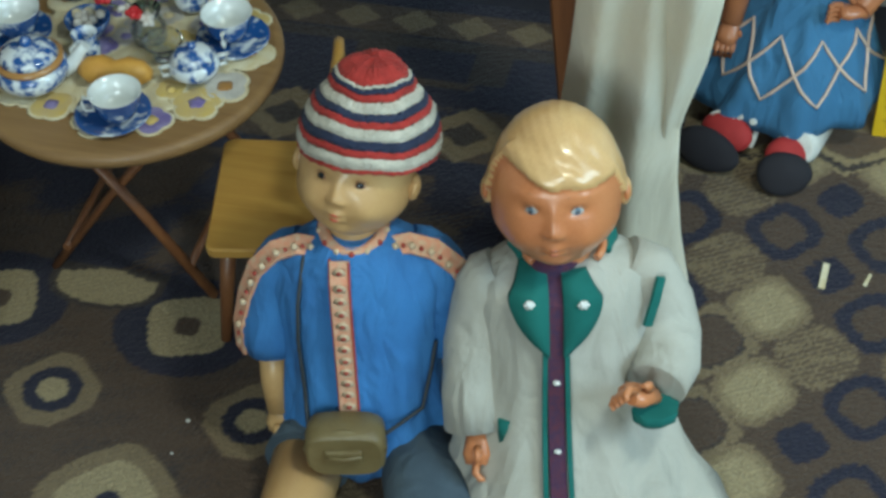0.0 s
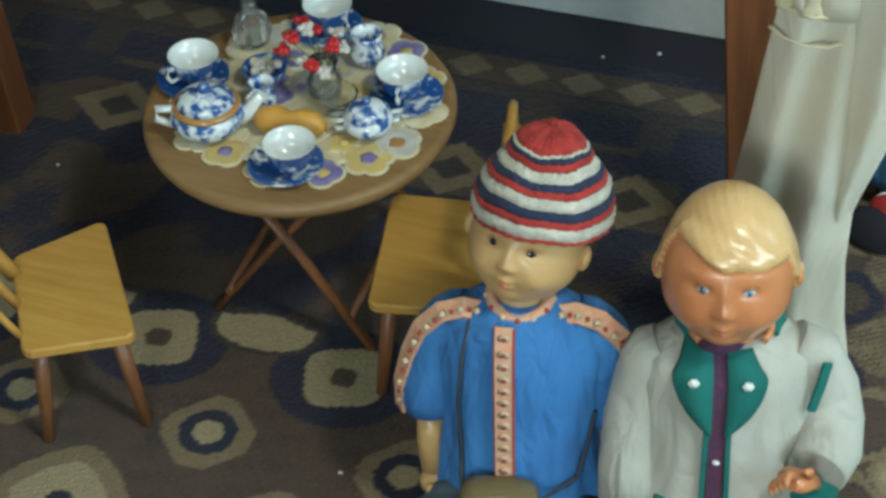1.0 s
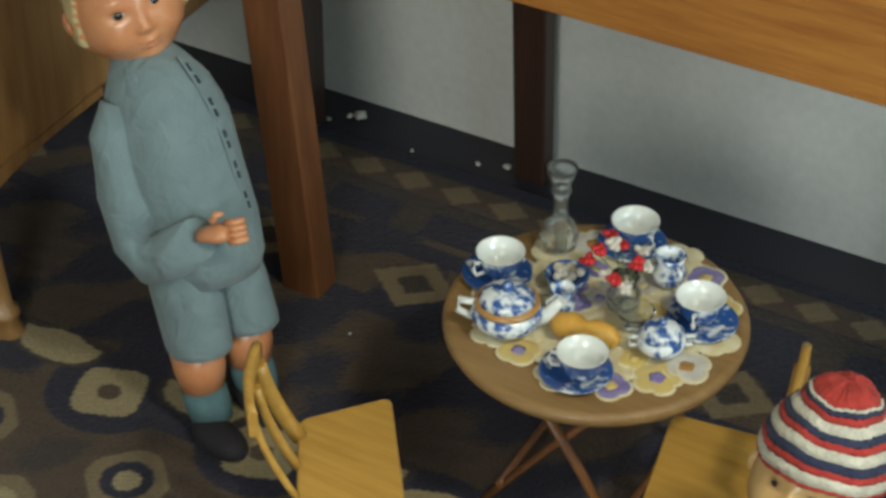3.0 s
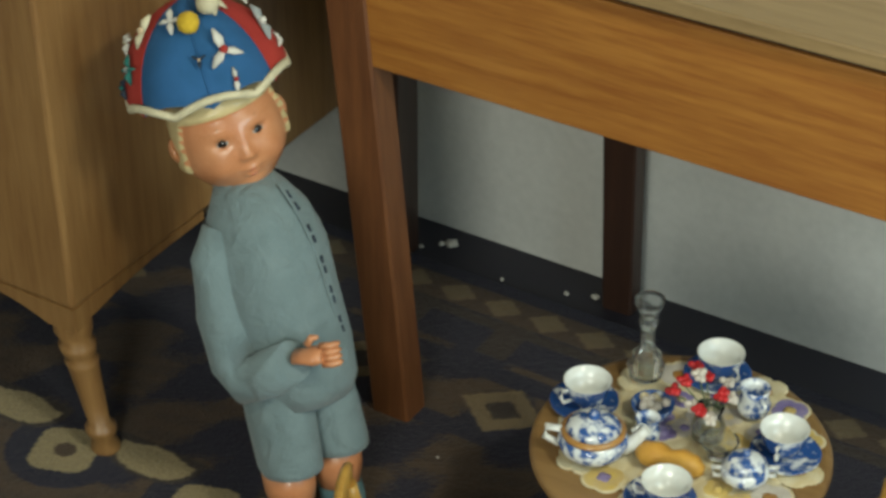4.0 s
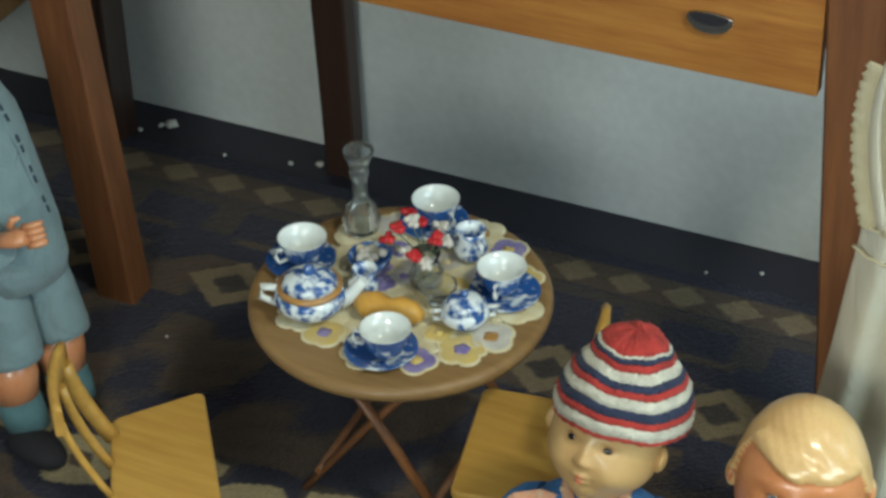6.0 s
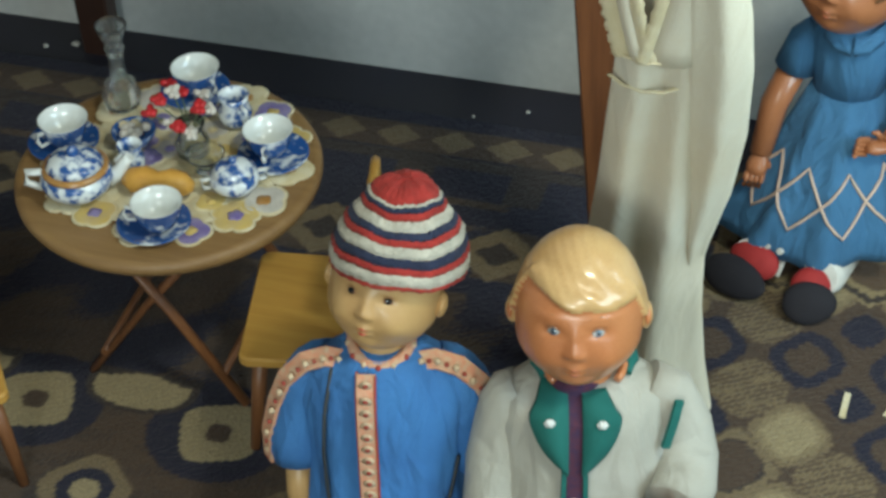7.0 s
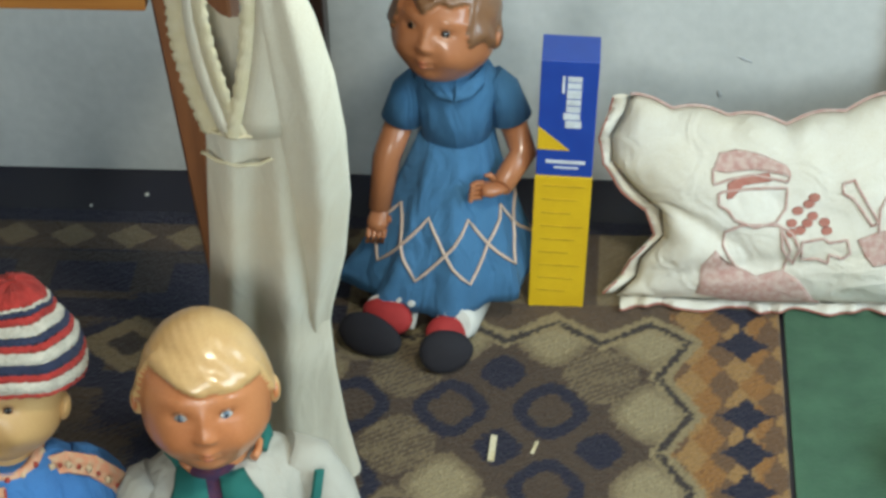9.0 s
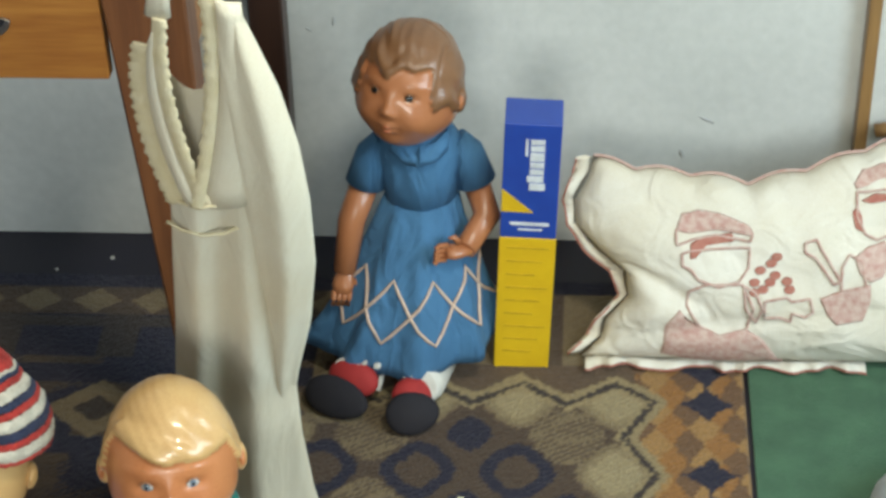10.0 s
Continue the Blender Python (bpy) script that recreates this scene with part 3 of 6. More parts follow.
# ---- the toy table ----
TX, TY, TR, TZ = 0.069, 0.030, 0.181, 0.270
table = thing("toy_table", (TX - 0.005, TY - 0.002, 0), "round brown wooden toy table on crossed folding legs", "table")
Form().lathe([(TR - 0.012, -0.018), (TR - 0.003, -0.016), (TR, -0.010), (TR, -0.005), (TR - 0.003, 0.0), (TR - 0.010, 0.001)], TABLEWOOD, 64, (0, 0, TZ)).done("tabletop", table)
for yy in (-0.105, 0.105):
    for x0, x1, off in ((-0.05, 0.11, 0.0), (0.085, -0.095, 0.011)):
        Form().tube([(x0, yy + off, TZ - 0.018), ((x0 + x1) / 2, yy + off, TZ / 2), (x1, yy + off, 0.006)], [0.0075, 0.0075, 0.0075], PINELEG, 10, 0.7).done("leg", table)
for x, z in ((-0.02, 0.21), (0.085, 0.05), (-0.07, 0.05)):
    Form().tube([(x, -0.105, z), (x, 0.115, z)], 0.005, PINELEG, 8).done("stretcher", table)

# the crocheted doily, in flower lobes
doily = thing("doily", (TX + 0.003, TY + 0.010, TZ + 0.0015), "crocheted cream, yellow and purple flower doily on the table", "doily")


def flower_disc(cx, cy, r, lobes, petal, centre, turn):
    """A crocheted pansy: a cream scalloped rim, coloured petals with a seam between them, and a centre knot."""
    def ring(k, z, deep):
        out = []
        for a in (2 * math.pi * i / 60 for i in range(60)):
            w = k * r * (0.84 + deep * abs(math.cos(lobes * a / 2)) ** 0.6 + 0.02 * math.cos(30 * a))
            out.append((cx + w * math.cos(a + turn), cy + w * math.sin(a + turn), z))
        return out
    f = Form()
    f.loft([ring(0.98, 0.0, 0.24), ring(1.02, 0.0016, 0.24), ring(0.97, 0.0032, 0.24), ring(0.86, 0.0026, 0.26)], CREAM, cap=False)
    f.loft([ring(0.86, 0.0026, 0.26), ring(0.72, 0.0036, 0.30), ring(0.32, 0.0026, 0.26)], petal, cap=False)
    f.loft([ring(0.32, 0.0026, 0.26), ring(0.26, 0.0034, 0.1), ring(0.10, 0.0048, 0.0)], centre)
    return f.done("crochet_flower", doily)


Form().lathe([(0.125, 0.0), (0.127, 0.001), (0.120, 0.0018)], CREAM, 48).done("mat", doily)
rnd = random.Random(11)
for k in range(15):
    a = 2 * math.pi * k / 15 + 0.1 + rnd.uniform(-0.07, 0.07)
    purple = k in (2, 7, 12)
    r = 0.132 + rnd.uniform(-0.005, 0.006)
    flower_disc(r * math.cos(a), r * math.sin(a), 0.026 + rnd.uniform(-0.002, 0.003), 4 + k % 2, PURPLE if purple else (CREAM, YELLOWC, PALE)[k % 3], YELLOWC if purple else (GOLD, PURPLE, GOLD)[k % 3], a + rnd.uniform(-0.4, 0.4))
for k in range(22):
    a, r = k * 2.4, 0.018 + 0.0042 * k
    flower_disc(r * math.cos(a), r * math.sin(a), 0.019 + rnd.uniform(-0.002, 0.005), 4 + k % 2, (CREAM, PALE, CREAM, YELLOWC, PURPLE)[k % 5], (YELLOWC, PURPLE, CREAM)[k % 3], a)

# ---- the tea set ----
DZ = TZ + 0.0065


def tea_cup(x, y, handle):
    t = thing("teacup", (x, y, DZ), "white toy teacup with blue print standing on its saucer", "cup", "toy tea set", handle)
    f = Form()
    f.lathe([(0.012, 0.007), (0.015, 0.0075), (0.020, 0.012), (0.0255, 0.024), (0.0290, 0.039), (0.0295, 0.0405)], CHINAB, 32, cap=False)
    f.done("outside", t)
    f = Form()
    f.lathe([(0.0295, 0.0405), (0.0296, 0.0409), (0.0286, 0.0409), (0.0245, 0.024), (0.018, 0.0125), (0.004, 0.0105), (0.0004, 0.0104)], CHINAW, 32, cap=False)
    f.done("inside", t, "plain white inside")
    Form().tube([(-0.0255, 0, 0.034), (-0.035, 0, 0.036), (-0.038, 0, 0.027), (-0.034, 0, 0.018), (-0.0215, 0, 0.018)], 0.0024, CHINAW, 8).done("handle", t)


def saucer(x, y):
    t = Form()
    t.lathe([(0.020, 0.0), (0.022, 0.001), (0.040, 0.006), (0.0425, 0.0075), (0.0425, 0.0085), (0.038, 0.0072), (0.020, 0.0035), (0.006, 0.0034)], CHINAB, 36)
    t.bm.verts.index_update()
    ob = t.done("saucer", None, "white toy saucer with blue printed rim", "saucer", "toy tea set")
    ob.location = (x, y, DZ - 0.003)


for x, y, sx, sy, turn in ((0.102, -0.090, 0.092, -0.083, 20), (0.178, 0.066, 0.181, 0.068, 100), (-0.064, 0.028, -0.070, 0.032, 60), (0.050, 0.162, 0.046, 0.165, 150)):
    saucer(sx, sy)
    tea_cup(x, y, turn)


def teapot(x, y, s, turn, label):
    t = thing("teapot", (x, y, DZ), label, "teapot", "toy tea set", turn)
    f = Form().lathe([(0.020 * s, 0.0), (0.023 * s, 0.002), (0.035 * s, 0.016), (0.037 * s, 0.025), (0.033 * s, 0.036)], CHINA, 32)
    f.done("body", t)
    Form().lathe([(0.0335 * s, 0.036), (0.034 * s, 0.039), (0.030 * s, 0.0425)], GOLD, 32).done("rim", t, "tan glazed shoulder band")
    lid = Form().lathe([(0.0295 * s, 0.0426), (0.025 * s, 0.049), (0.014 * s, 0.055), (0.005 * s, 0.057)], CHINA, 28).done("lid", t)
    Form().ball((0, 0, 0.060), 0.0065 * s, CHINAB, 12, 8).done("knob", lid)
    Form().tube([(0.030 * s, 0, 0.016), (0.043 * s, 0, 0.024), (0.049 * s, 0, 0.036), (0.055 * s, 0, 0.043)], [0.010 * s, 0.008 * s, 0.006 * s, 0.005 * s], CHINAW, 12).done("spout", t)
    Form().tube([(-0.032 * s, 0, 0.036), (-0.048 * s, 0, 0.038), (-0.050 * s, 0, 0.024), (-0.035 * s, 0, 0.014)], 0.004 * s, CHINAW, 8).done("handle", t)


teapot(-0.014, -0.050, 1.15, 25, "white toy teapot with blue print and a tan band")
sug = thing("sugar_bowl", (0.160, -0.002, DZ), "white toy sugar bowl with blue print and a lid", "bowl", "toy tea set", 30)
Form().lathe([(0.016, 0), (0.018, 0.002), (0.028, 0.012), (0.029, 0.020), (0.025, 0.027)], CHINA, 28).done("body", sug)
sl = Form().lathe([(0.0245, 0.0272), (0.026, 0.029), (0.017, 0.037), (0.005, 0.040)], CHINA, 28).done("lid", sug)
Form().ball((0, 0, 0.043), 0.005, CHINAB, 10, 8).done("knob", sl)
for s in (-1, 1):
    Form().tube([(s * 0.027, 0, 0.022), (s * 0.038, 0, 0.022), (s * 0.036, 0, 0.010), (s * 0.026, 0, 0.010)], 0.0028, CHINAW, 8).done("handle", sug)
jug = thing("milk_jug", (0.116, 0.118, DZ), "small white toy milk jug with blue print", "jug", "toy tea set", 140)
Form().lathe([(0.013, 0), (0.019, 0.008), (0.021, 0.018), (0.016, 0.032), (0.019, 0.042), (0.0175, 0.042), (0.014, 0.032), (0.012, 0.01)], CHINA, 24).done("body", jug)
Form().tube([(-0.018, 0, 0.036), (-0.030, 0, 0.034), (-0.029, 0, 0.018), (-0.020, 0, 0.014)], 0.0025, CHINAW, 8).done("handle", jug)
bow = thing("small_bowl", (0.014, 0.050, DZ), "small glazed bowl filled with pale sugar lumps", "bowl", "toy tea set")
Form().lathe([(0.014, 0), (0.020, 0.006), (0.026, 0.018), (0.0265, 0.022), (0.025, 0.022), (0.020, 0.012), (0.01, 0.010)], CHINAB, 28).done("body", bow)
for k in range(11):
    lumps = Form()
    a, r = k * 2.4, 0.004 + 0.0014 * k
    lumps.ball((r * math.cos(a), r * math.sin(a), 0.021 + 0.002 * (k % 3)), 0.006, PALE if k % 3 else CREAM, 8, 6)
    lumps.done("sugar_lump", bow)
mug = thing("creamer", (0.030, 0.004, DZ), "small white toy creamer with a spout", "jug", "toy tea set", 70)
Form().lathe([(0.010, 0), (0.015, 0.006), (0.016, 0.02), (0.012, 0.03), (0.015, 0.038), (0.0138, 0.038), (0.010, 0.03), (0.009, 0.01)], CHINA, 20).done("body", mug)
Form().tube([(-0.014, 0, 0.032), (-0.024, 0, 0.03), (-0.023, 0, 0.016), (-0.015, 0, 0.012)], 0.0022, CHINAW, 8).done("handle", mug)

vase = thing("tall_vase", (-0.030, 0.118, DZ), "tall clear cut-glass vase with a flared lip", "vase")
Form().lathe([(0.017, 0.0), (0.021, 0.004), (0.024, 0.018), (0.019, 0.034), (0.0095, 0.045), (0.009, 0.075), (0.0125, 0.085), (0.010, 0.092), (0.018, 0.112), (0.0195, 0.118), (0.0175, 0.118), (0.0085, 0.092), (0.0075, 0.05), (0.014, 0.03), (0.012, 0.006)], GLASS, 14, smooth=False).done("body", vase)
fv = thing("flower_vase", (0.088, 0.050, DZ), "small glass vase holding red and pale flowers", "vase")
Form().lathe([(0.014, 0), (0.020, 0.004), (0.021, 0.02), (0.014, 0.034), (0.018, 0.046), (0.0168, 0.046), (0.0125, 0.034), (0.018, 0.02), (0.012, 0.005)], GLASS, 20).done("body", fv)
rnd = random.Random(4)
for k, (dx, dy, dz, m) in enumerate(((-0.040, -0.018, 0.066, REDFLOWER), (-0.030, -0.010, 0.078, REDFLOWER), (-0.034, 0.030, 0.072, REDFLOWER), (-0.014, 0.018, 0.074, REDFLOWER), (0.016, -0.004, 0.072, REDFLOWER), (0.0, -0.030, 0.062, REDFLOWER),
                                     (-0.012, -0.024, 0.058, PALE), (0.010, 0.024, 0.07, PALE), (0.022, 0.010, 0.06, PALE), (-0.02, 0.008, 0.082, PALE), (0.012, -0.026, 0.052, PALE))):
    f = Form().tube(bez((0, 0, 0.02), (dx * 0.3, dy * 0.3, 0.05), (dx, dy, dz - 0.006), 5), 0.0009, STEM, 6)
    for p in range(7):
        a = p * 2.4
        rr = 0.0025 + 0.0008 * p
        f.ball((dx + rr * math.cos(a), dy + rr * math.sin(a), dz + rnd.uniform(-0.003, 0.003)), (0.0055, 0.0045, 0.004), m, 8, 6, pose(0, 0, 0, rnd.uniform(-40, 40), rnd.uniform(-40, 40), 57 * a))
    f.done("flower", fv, "red flower on a thin stem" if m == REDFLOWER else "pale flower on a thin stem")
gb = thing("glass_bowl", (0.116, 0.022, DZ), "small clear pressed-glass bowl", "bowl")
Form().lathe([(0.012, 0), (0.014, 0.004), (0.009, 0.009), (0.022, 0.022), (0.0235, 0.027), (0.021, 0.026), (0.008, 0.012)], GLASS, 16, smooth=False).done("body", gb)
bun = Form()
bun.tube([(0.036, -0.033, DZ + 0.016), (0.046, -0.033, DZ + 0.017), (0.062, -0.031, DZ + 0.0185), (0.077, -0.031, DZ + 0.0165), (0.092, -0.029, DZ + 0.0185), (0.108, -0.028, DZ + 0.017), (0.119, -0.027, DZ + 0.016)], [0.006, 0.0145, 0.0165, 0.0135, 0.0165, 0.0145, 0.006], BREAD, 16)
bun.done("bread_roll", None, "golden-brown double toy bread roll", "bread")

# ---- toy chairs ----


def toy_chair(seat, back_a, back_b, rise, lean, label):
    """A chair from the corners of its seat; the back stands on the edge between the last two corners."""
    t = thing("toy_chair", (0, 0, 0), label, "chair", "toy chairs")
    zs_, th = 0.157, 0.013
    c = sum((Vector(p) for p in seat), Vector((0, 0))) / 4
    def ring(k, z):
        out = []
        for n in range(4):
            p, q, r = Vector(seat[n - 1]), Vector(seat[n]), Vector(seat[(n + 1) % 4])
            for w in (q + (p - q).normalized() * 0.010, q * 0.999 + c * 0.001 + ((p - q).normalized() + (r - q).normalized()) * 0.0035, q + (r - q).normalized() * 0.010):
                w = c + (w - c) * k
                out.append((w.x, w.y, z))
        return out
    Form().loft([ring(0.97, zs_ - th), ring(1, zs_ - th + 0.002), ring(1, zs_ - 0.002), ring(0.97, zs_)], PINE, smooth=False).done("seat", t)
    for p in seat:
        p = Vector(p)
        q, f = c + (p - c) * 0.66, c + (p - c) * 0.90
        Form().tube([(q.x, q.y, zs_ - th), ((q.x + f.x) / 2, (q.y + f.y) / 2, zs_ / 2), (f.x, f.y, 0.006)], [0.0095, 0.0085, 0.0065], PINELEG, 12).done("leg", t)
    a, b = Vector((*back_a, zs_)), Vector((*back_b, zs_))
    out = Vector((*lean, 0))
    for w, rad in ((0.08, 0.0045), (0.5, 0.0058), (0.92, 0.0098)):
        p = a.lerp(b, w)
        Form().tube(bez(p - Vector((0, 0, 0.004)), p + out * 0.8 + Vector((0, 0, rise * 0.5)), p + out + Vector((0, 0, rise * (0.97 if w == 0.5 else 0.9))), 6), rad, PINE, 12).done("spindle", t)
    rail = Form()
    mid = (a + b) / 2 + out * 1.35
    pts = bez(a + out + Vector((0, 0, rise)), mid + Vector((0, 0, rise * 1.05)), b + out + Vector((0, 0, rise)), 10)
    rail.loft([[p + Vector((0, 0, dz)) + out.normalized() * dy for dz, dy in ((-0.024, -0.005), (0.010, -0.005), (0.014, 0.0), (0.010, 0.006), (-0.024, 0.006))] for p in pts], PINE)
    rail.done("top_rail", t)


toy_chair([(-0.132, -0.330), (-0.022, -0.270), (-0.140, -0.104), (-0.216, -0.194)], (-0.142, -0.312), (-0.205, -0.208), 0.125, (-0.036, -0.022), "small yellow pine toy chair with a curved back")
toy_chair([(0.168, 0.034), (0.205, -0.153), (0.332, -0.128), (0.298, 0.052)], (0.326, -0.105), (0.300, 0.040), 0.150, (0.016, 0.004), "small yellow pine toy chair behind the doll in blue")

# ---- dolls: each one plain mesh ----


def head(f, c, r, yaw, pitch, skin, hair, iris, style, roll=0.0, tall=1.16, eye=0.13, lip=None):
    """A moulded head that looks along -y before it is turned. r: half its width; eye: half an eye's width."""
    turn = pose(0, 0, 0, 0, 0, yaw) @ pose(0, 0, 0, pitch, 0, 0) @ pose(0, 0, 0, 0, roll, 0)
    m = Matrix.Translation(c) @ turn

    def over(u):
        """How far a point lies above the hairline."""
        if style == "side":
            line = 0.24 + 0.40 * max(0.0, -u.x) ** 1.2 + 0.06 * max(0.0, u.x - 0.25) + 0.015 * math.sin(9 * u.x)
            side = -0.02 + 0.15 * u.y
            w = min(1.0, max(0.0, (u.y + 0.42) / 0.22))
            return u.z - (line * (1 - w) + side * w)
        if style == "wave":
            line = 0.33 - 0.09 * math.cos(5.5 * u.x + 0.9) + 0.05 * math.sin(13 * u.x)
            side = -0.18 + 0.06 * math.sin(11 * u.y)
            w = min(1.0, max(0.0, (abs(u.x) - 0.62) / 0.12)) if u.y < 0 else 1.0
            return u.z - (line * (1 - w) + side * w)
        if style == "bald":
            return -1.0
        w = min(1.0, max(0.0, (u.y + 0.45) / 0.2))
        return u.z - (0.34 * (1 - w) - 0.42 * w)

    def bump(u, x, z, sx, sz):
        return math.exp(-((u.x - x) / sx) ** 2 - ((u.z - z) / sz) ** 2)

    def shape(u):
        q = u.copy()
        if u.z < 0:
            q.x *= 1 + 0.05 * math.exp(-((u.z + 0.45) / 0.22) ** 2) - 0.12 * max(0.0, -u.z - 0.55) ** 1.5
        if u.y < 0:
            pair = lambda x, z, sx, sz: bump(u, x, z, sx, sz) + bump(u, -x, z, sx, sz)
            k = 0.080 * pair(0.46, -0.42, 0.24, 0.21) + 0.030 * pair(0.40, 0.15, 0.22, 0.07) - 0.070 * pair(0.36, -0.05, 0.17, 0.10)
            k += 0.016 * pair(0.36, 0.060, 0.15, 0.03) + 0.012 * pair(0.36, -0.135, 0.14, 0.03)
            k += 0.125 * bump(u, 0, -0.28, 0.095, 0.095) + 0.055 * pair(0.10, -0.325, 0.06, 0.05) + 0.040 * bump(u, 0, -0.10, 0.09, 0.14)
            k += 0.055 * bump(u, 0, -0.57, 0.20, 0.12) + 0.034 * bump(u, 0, -0.515, 0.13, 0.032) + 0.034 * bump(u, 0, -0.610, 0.10, 0.036)
            k -= 0.040 * bump(u, 0, -0.560, 0.11, 0.020) + 0.020 * pair(0.19, -0.585, 0.05, 0.06) + 0.035 * bump(u, 0, -0.69, 0.18, 0.045)
            k += 0.050 * bump(u, 0, -0.82, 0.26, 0.11)
            q *= 1 + k
            q.y *= 0.97
        else:
            q.y *= 1.08
        h = over(u)
        if h > -0.03:
            e = min(1.0, (h + 0.03) / 0.06)
            lock = 0.011 * math.sin(22 * (0.45 * u.x + u.z) + 5 * u.x * u.x + 3 * u.y) * math.exp(-max(0.0, h - 0.25) * 3) + 0.0025 * math.sin(40 * u.x + 25 * u.z) if style != "wave" else 0.022 * math.sin(17 * h + 5 * u.x) * math.exp(-h * 1.2) + 0.006 * math.sin(30 * u.x + 14 * u.z)
            ridge = 0.05 * math.exp(-((h - 0.10) / 0.12) ** 2)
            q *= 1 + e * (0.035 + lock + ridge * (1 if u.y < 0.1 else 0.3))
        return q

    sizes = Vector((r, r * 1.04, r * tall))
    f.ball(c, tuple(sizes), skin, 144, 120, turn, shape, lambda u: hair if over(u) > -0.005 else skin)

    def on(x, z, out=0.0):
        """A place on the face, and the turn that lays a flat thing on it."""
        u = Vector((x, -math.sqrt(max(0.02, 1 - x * x - z * z)), z))
        q = shape(u) * (1 + out)
        return m @ Vector((q.x * sizes.x, q.y * sizes.y, q.z * sizes.z)), turn @ pose(0, 0, 0, 0, 0, math.degrees(math.atan2(x, math.sqrt(max(0.02, 1 - x * x)))))

    def patch(x, z, sx, sz, mm, out=0.0, deep=0.03):
        p, t = on(x, z, out)
        f.ball(p, (sx * r, deep * r, sz * r), mm, 18, 10, t)

    for s in (-1, 1):
        if eye > 0.10 and iris == EYEB:
            patch(s * 0.36, -0.05, eye, eye * 0.62, EYEW, 0.004, 0.04)
            patch(s * 0.355, -0.045, eye * 0.50, eye * 0.58, iris, 0.030, 0.024)
            patch(s * 0.355, -0.045, eye * 0.22, eye * 0.26, EYED, 0.046, 0.016)
        else:
            patch(s * 0.36, -0.05, eye * 1.15, eye * 0.66, EYEW if skin == SKIN_P else BROW, 0.006, 0.04)
            patch(s * 0.36, -0.045, eye * 0.85, eye * 0.66, EYED, 0.024, 0.03)
        f.tube([on(s * x, z, 0.022)[0] for x, z in ((0.36 - eye, -0.02), (0.36 - eye * 0.4, 0.035), (0.36 + eye * 0.4, 0.035), (0.36 + eye * 1.1, -0.01))], [r * v for v in (0.006, 0.012, 0.012, 0.005)], BROW if skin != SKIN_D else BROWNHAIR, 8)
        f.tube([on(s * x, z, 0.0)[0] for x, z in ((0.20, 0.15), (0.36, 0.19), (0.52, 0.14))], [r * v for v in (0.004, 0.008, 0.003)], BROW, 6)
        ear = hair if style in ("side", "wave") else skin
        f.ball(m @ Vector((s * 1.02 * r, 0.06 * r, -0.10 * r)), (0.12 * r, 0.17 * r, 0.24 * r), ear, 18, 12, turn @ pose(0, 0, 0, 0, 0, s * 24))
        f.ball(m @ Vector((s * 1.075 * r, -0.05 * r, -0.10 * r)), (0.055 * r, 0.09 * r, 0.14 * r), skin, 12, 8, turn)
    mouth = lip or LIPS
    f.tube([on(x, -0.518 - 0.38 * abs(x), -0.012)[0] for x in (-0.125, -0.08, -0.03, 0.0, 0.03, 0.08, 0.125)], [r * v for v in (0.006, 0.022, 0.029, 0.024, 0.029, 0.022, 0.006)], mouth, 8)
    f.tube([on(x, -0.605 + 0.1 * abs(x), -0.014)[0] for x in (-0.085, -0.04, 0.0, 0.04, 0.085)], [r * v for v in (0.008, 0.026, 0.030, 0.026, 0.008)], mouth, 8)


def doll_hand(f, wrist, way, side, r, skin):
    """A moulded palm with four fingers and a thumb."""
    w, d = Vector(wrist), Vector(way).normalized()
    s = Vector(side).normalized()
    up = d.cross(s).normalized()
    palm = w + d * r * 1.2
    f.tube([w - d * r * 0.4, w + d * r * 0.4, palm, palm + d * r * 0.7], [r * 0.75, r * 0.85, r * 1.0, r * 0.75], skin, 12, 0.6)
    for k in range(4):
        b = palm + d * r * 0.5 + s * r * (-0.66 + 0.44 * k)
        f.tube([b, b + d * r * 0.75 + up * r * 0.05, b + d * r * 1.15 - up * r * 0.3, b + d * r * 1.2 - up * r * 0.6], [r * 0.27, r * 0.26, r * 0.24, r * 0.12], skin, 8)
    b = w + d * r * 0.7 + s * r * 0.8
    f.tube([b, b + s * r * 0.5 + d * r * 0.45, b + s * r * 0.5 + d * r * 0.95], [r * 0.3, r * 0.27, r * 0.13], skin, 8)


def ribbon(f, pts, width, m, normal, thick=0.0015):
    """A band along points that lies against a surface with the given outward normals."""
    rings = []
    pts = [Vector(p) for p in pts]
    for i, p in enumerate(pts):
        d = (pts[min(i + 1, len(pts) - 1)] - pts[max(i - 1, 0)]).normalized()
        nn = Vector(normal[i] if isinstance(normal, list) else normal).normalized()
        s = d.cross(nn).normalized() * width / 2
        rings.append([p - s, p - s * 0.9 + nn * thick, p + s * 0.9 + nn * thick, p + s])
    f.loft(rings, m, True, True, False)


# the seated doll in the blue embroidered smock
d = Form()
bx, by, fy = 0.415, -0.245, 12.0
fw = Vector((math.sin(radians(fy)), -math.cos(radians(fy)), 0))
sd = Vector((math.cos(radians(fy)), math.sin(radians(fy)), 0))


def at1(r, f_, z):
    p = Vector((bx, by, 0)) + sd * r + fw * f_
    return (p.x, p.y, z)


def sec1(r, f_, z, rx, ry):
    return (*at1(r, f_, z), rx, ry, fy)


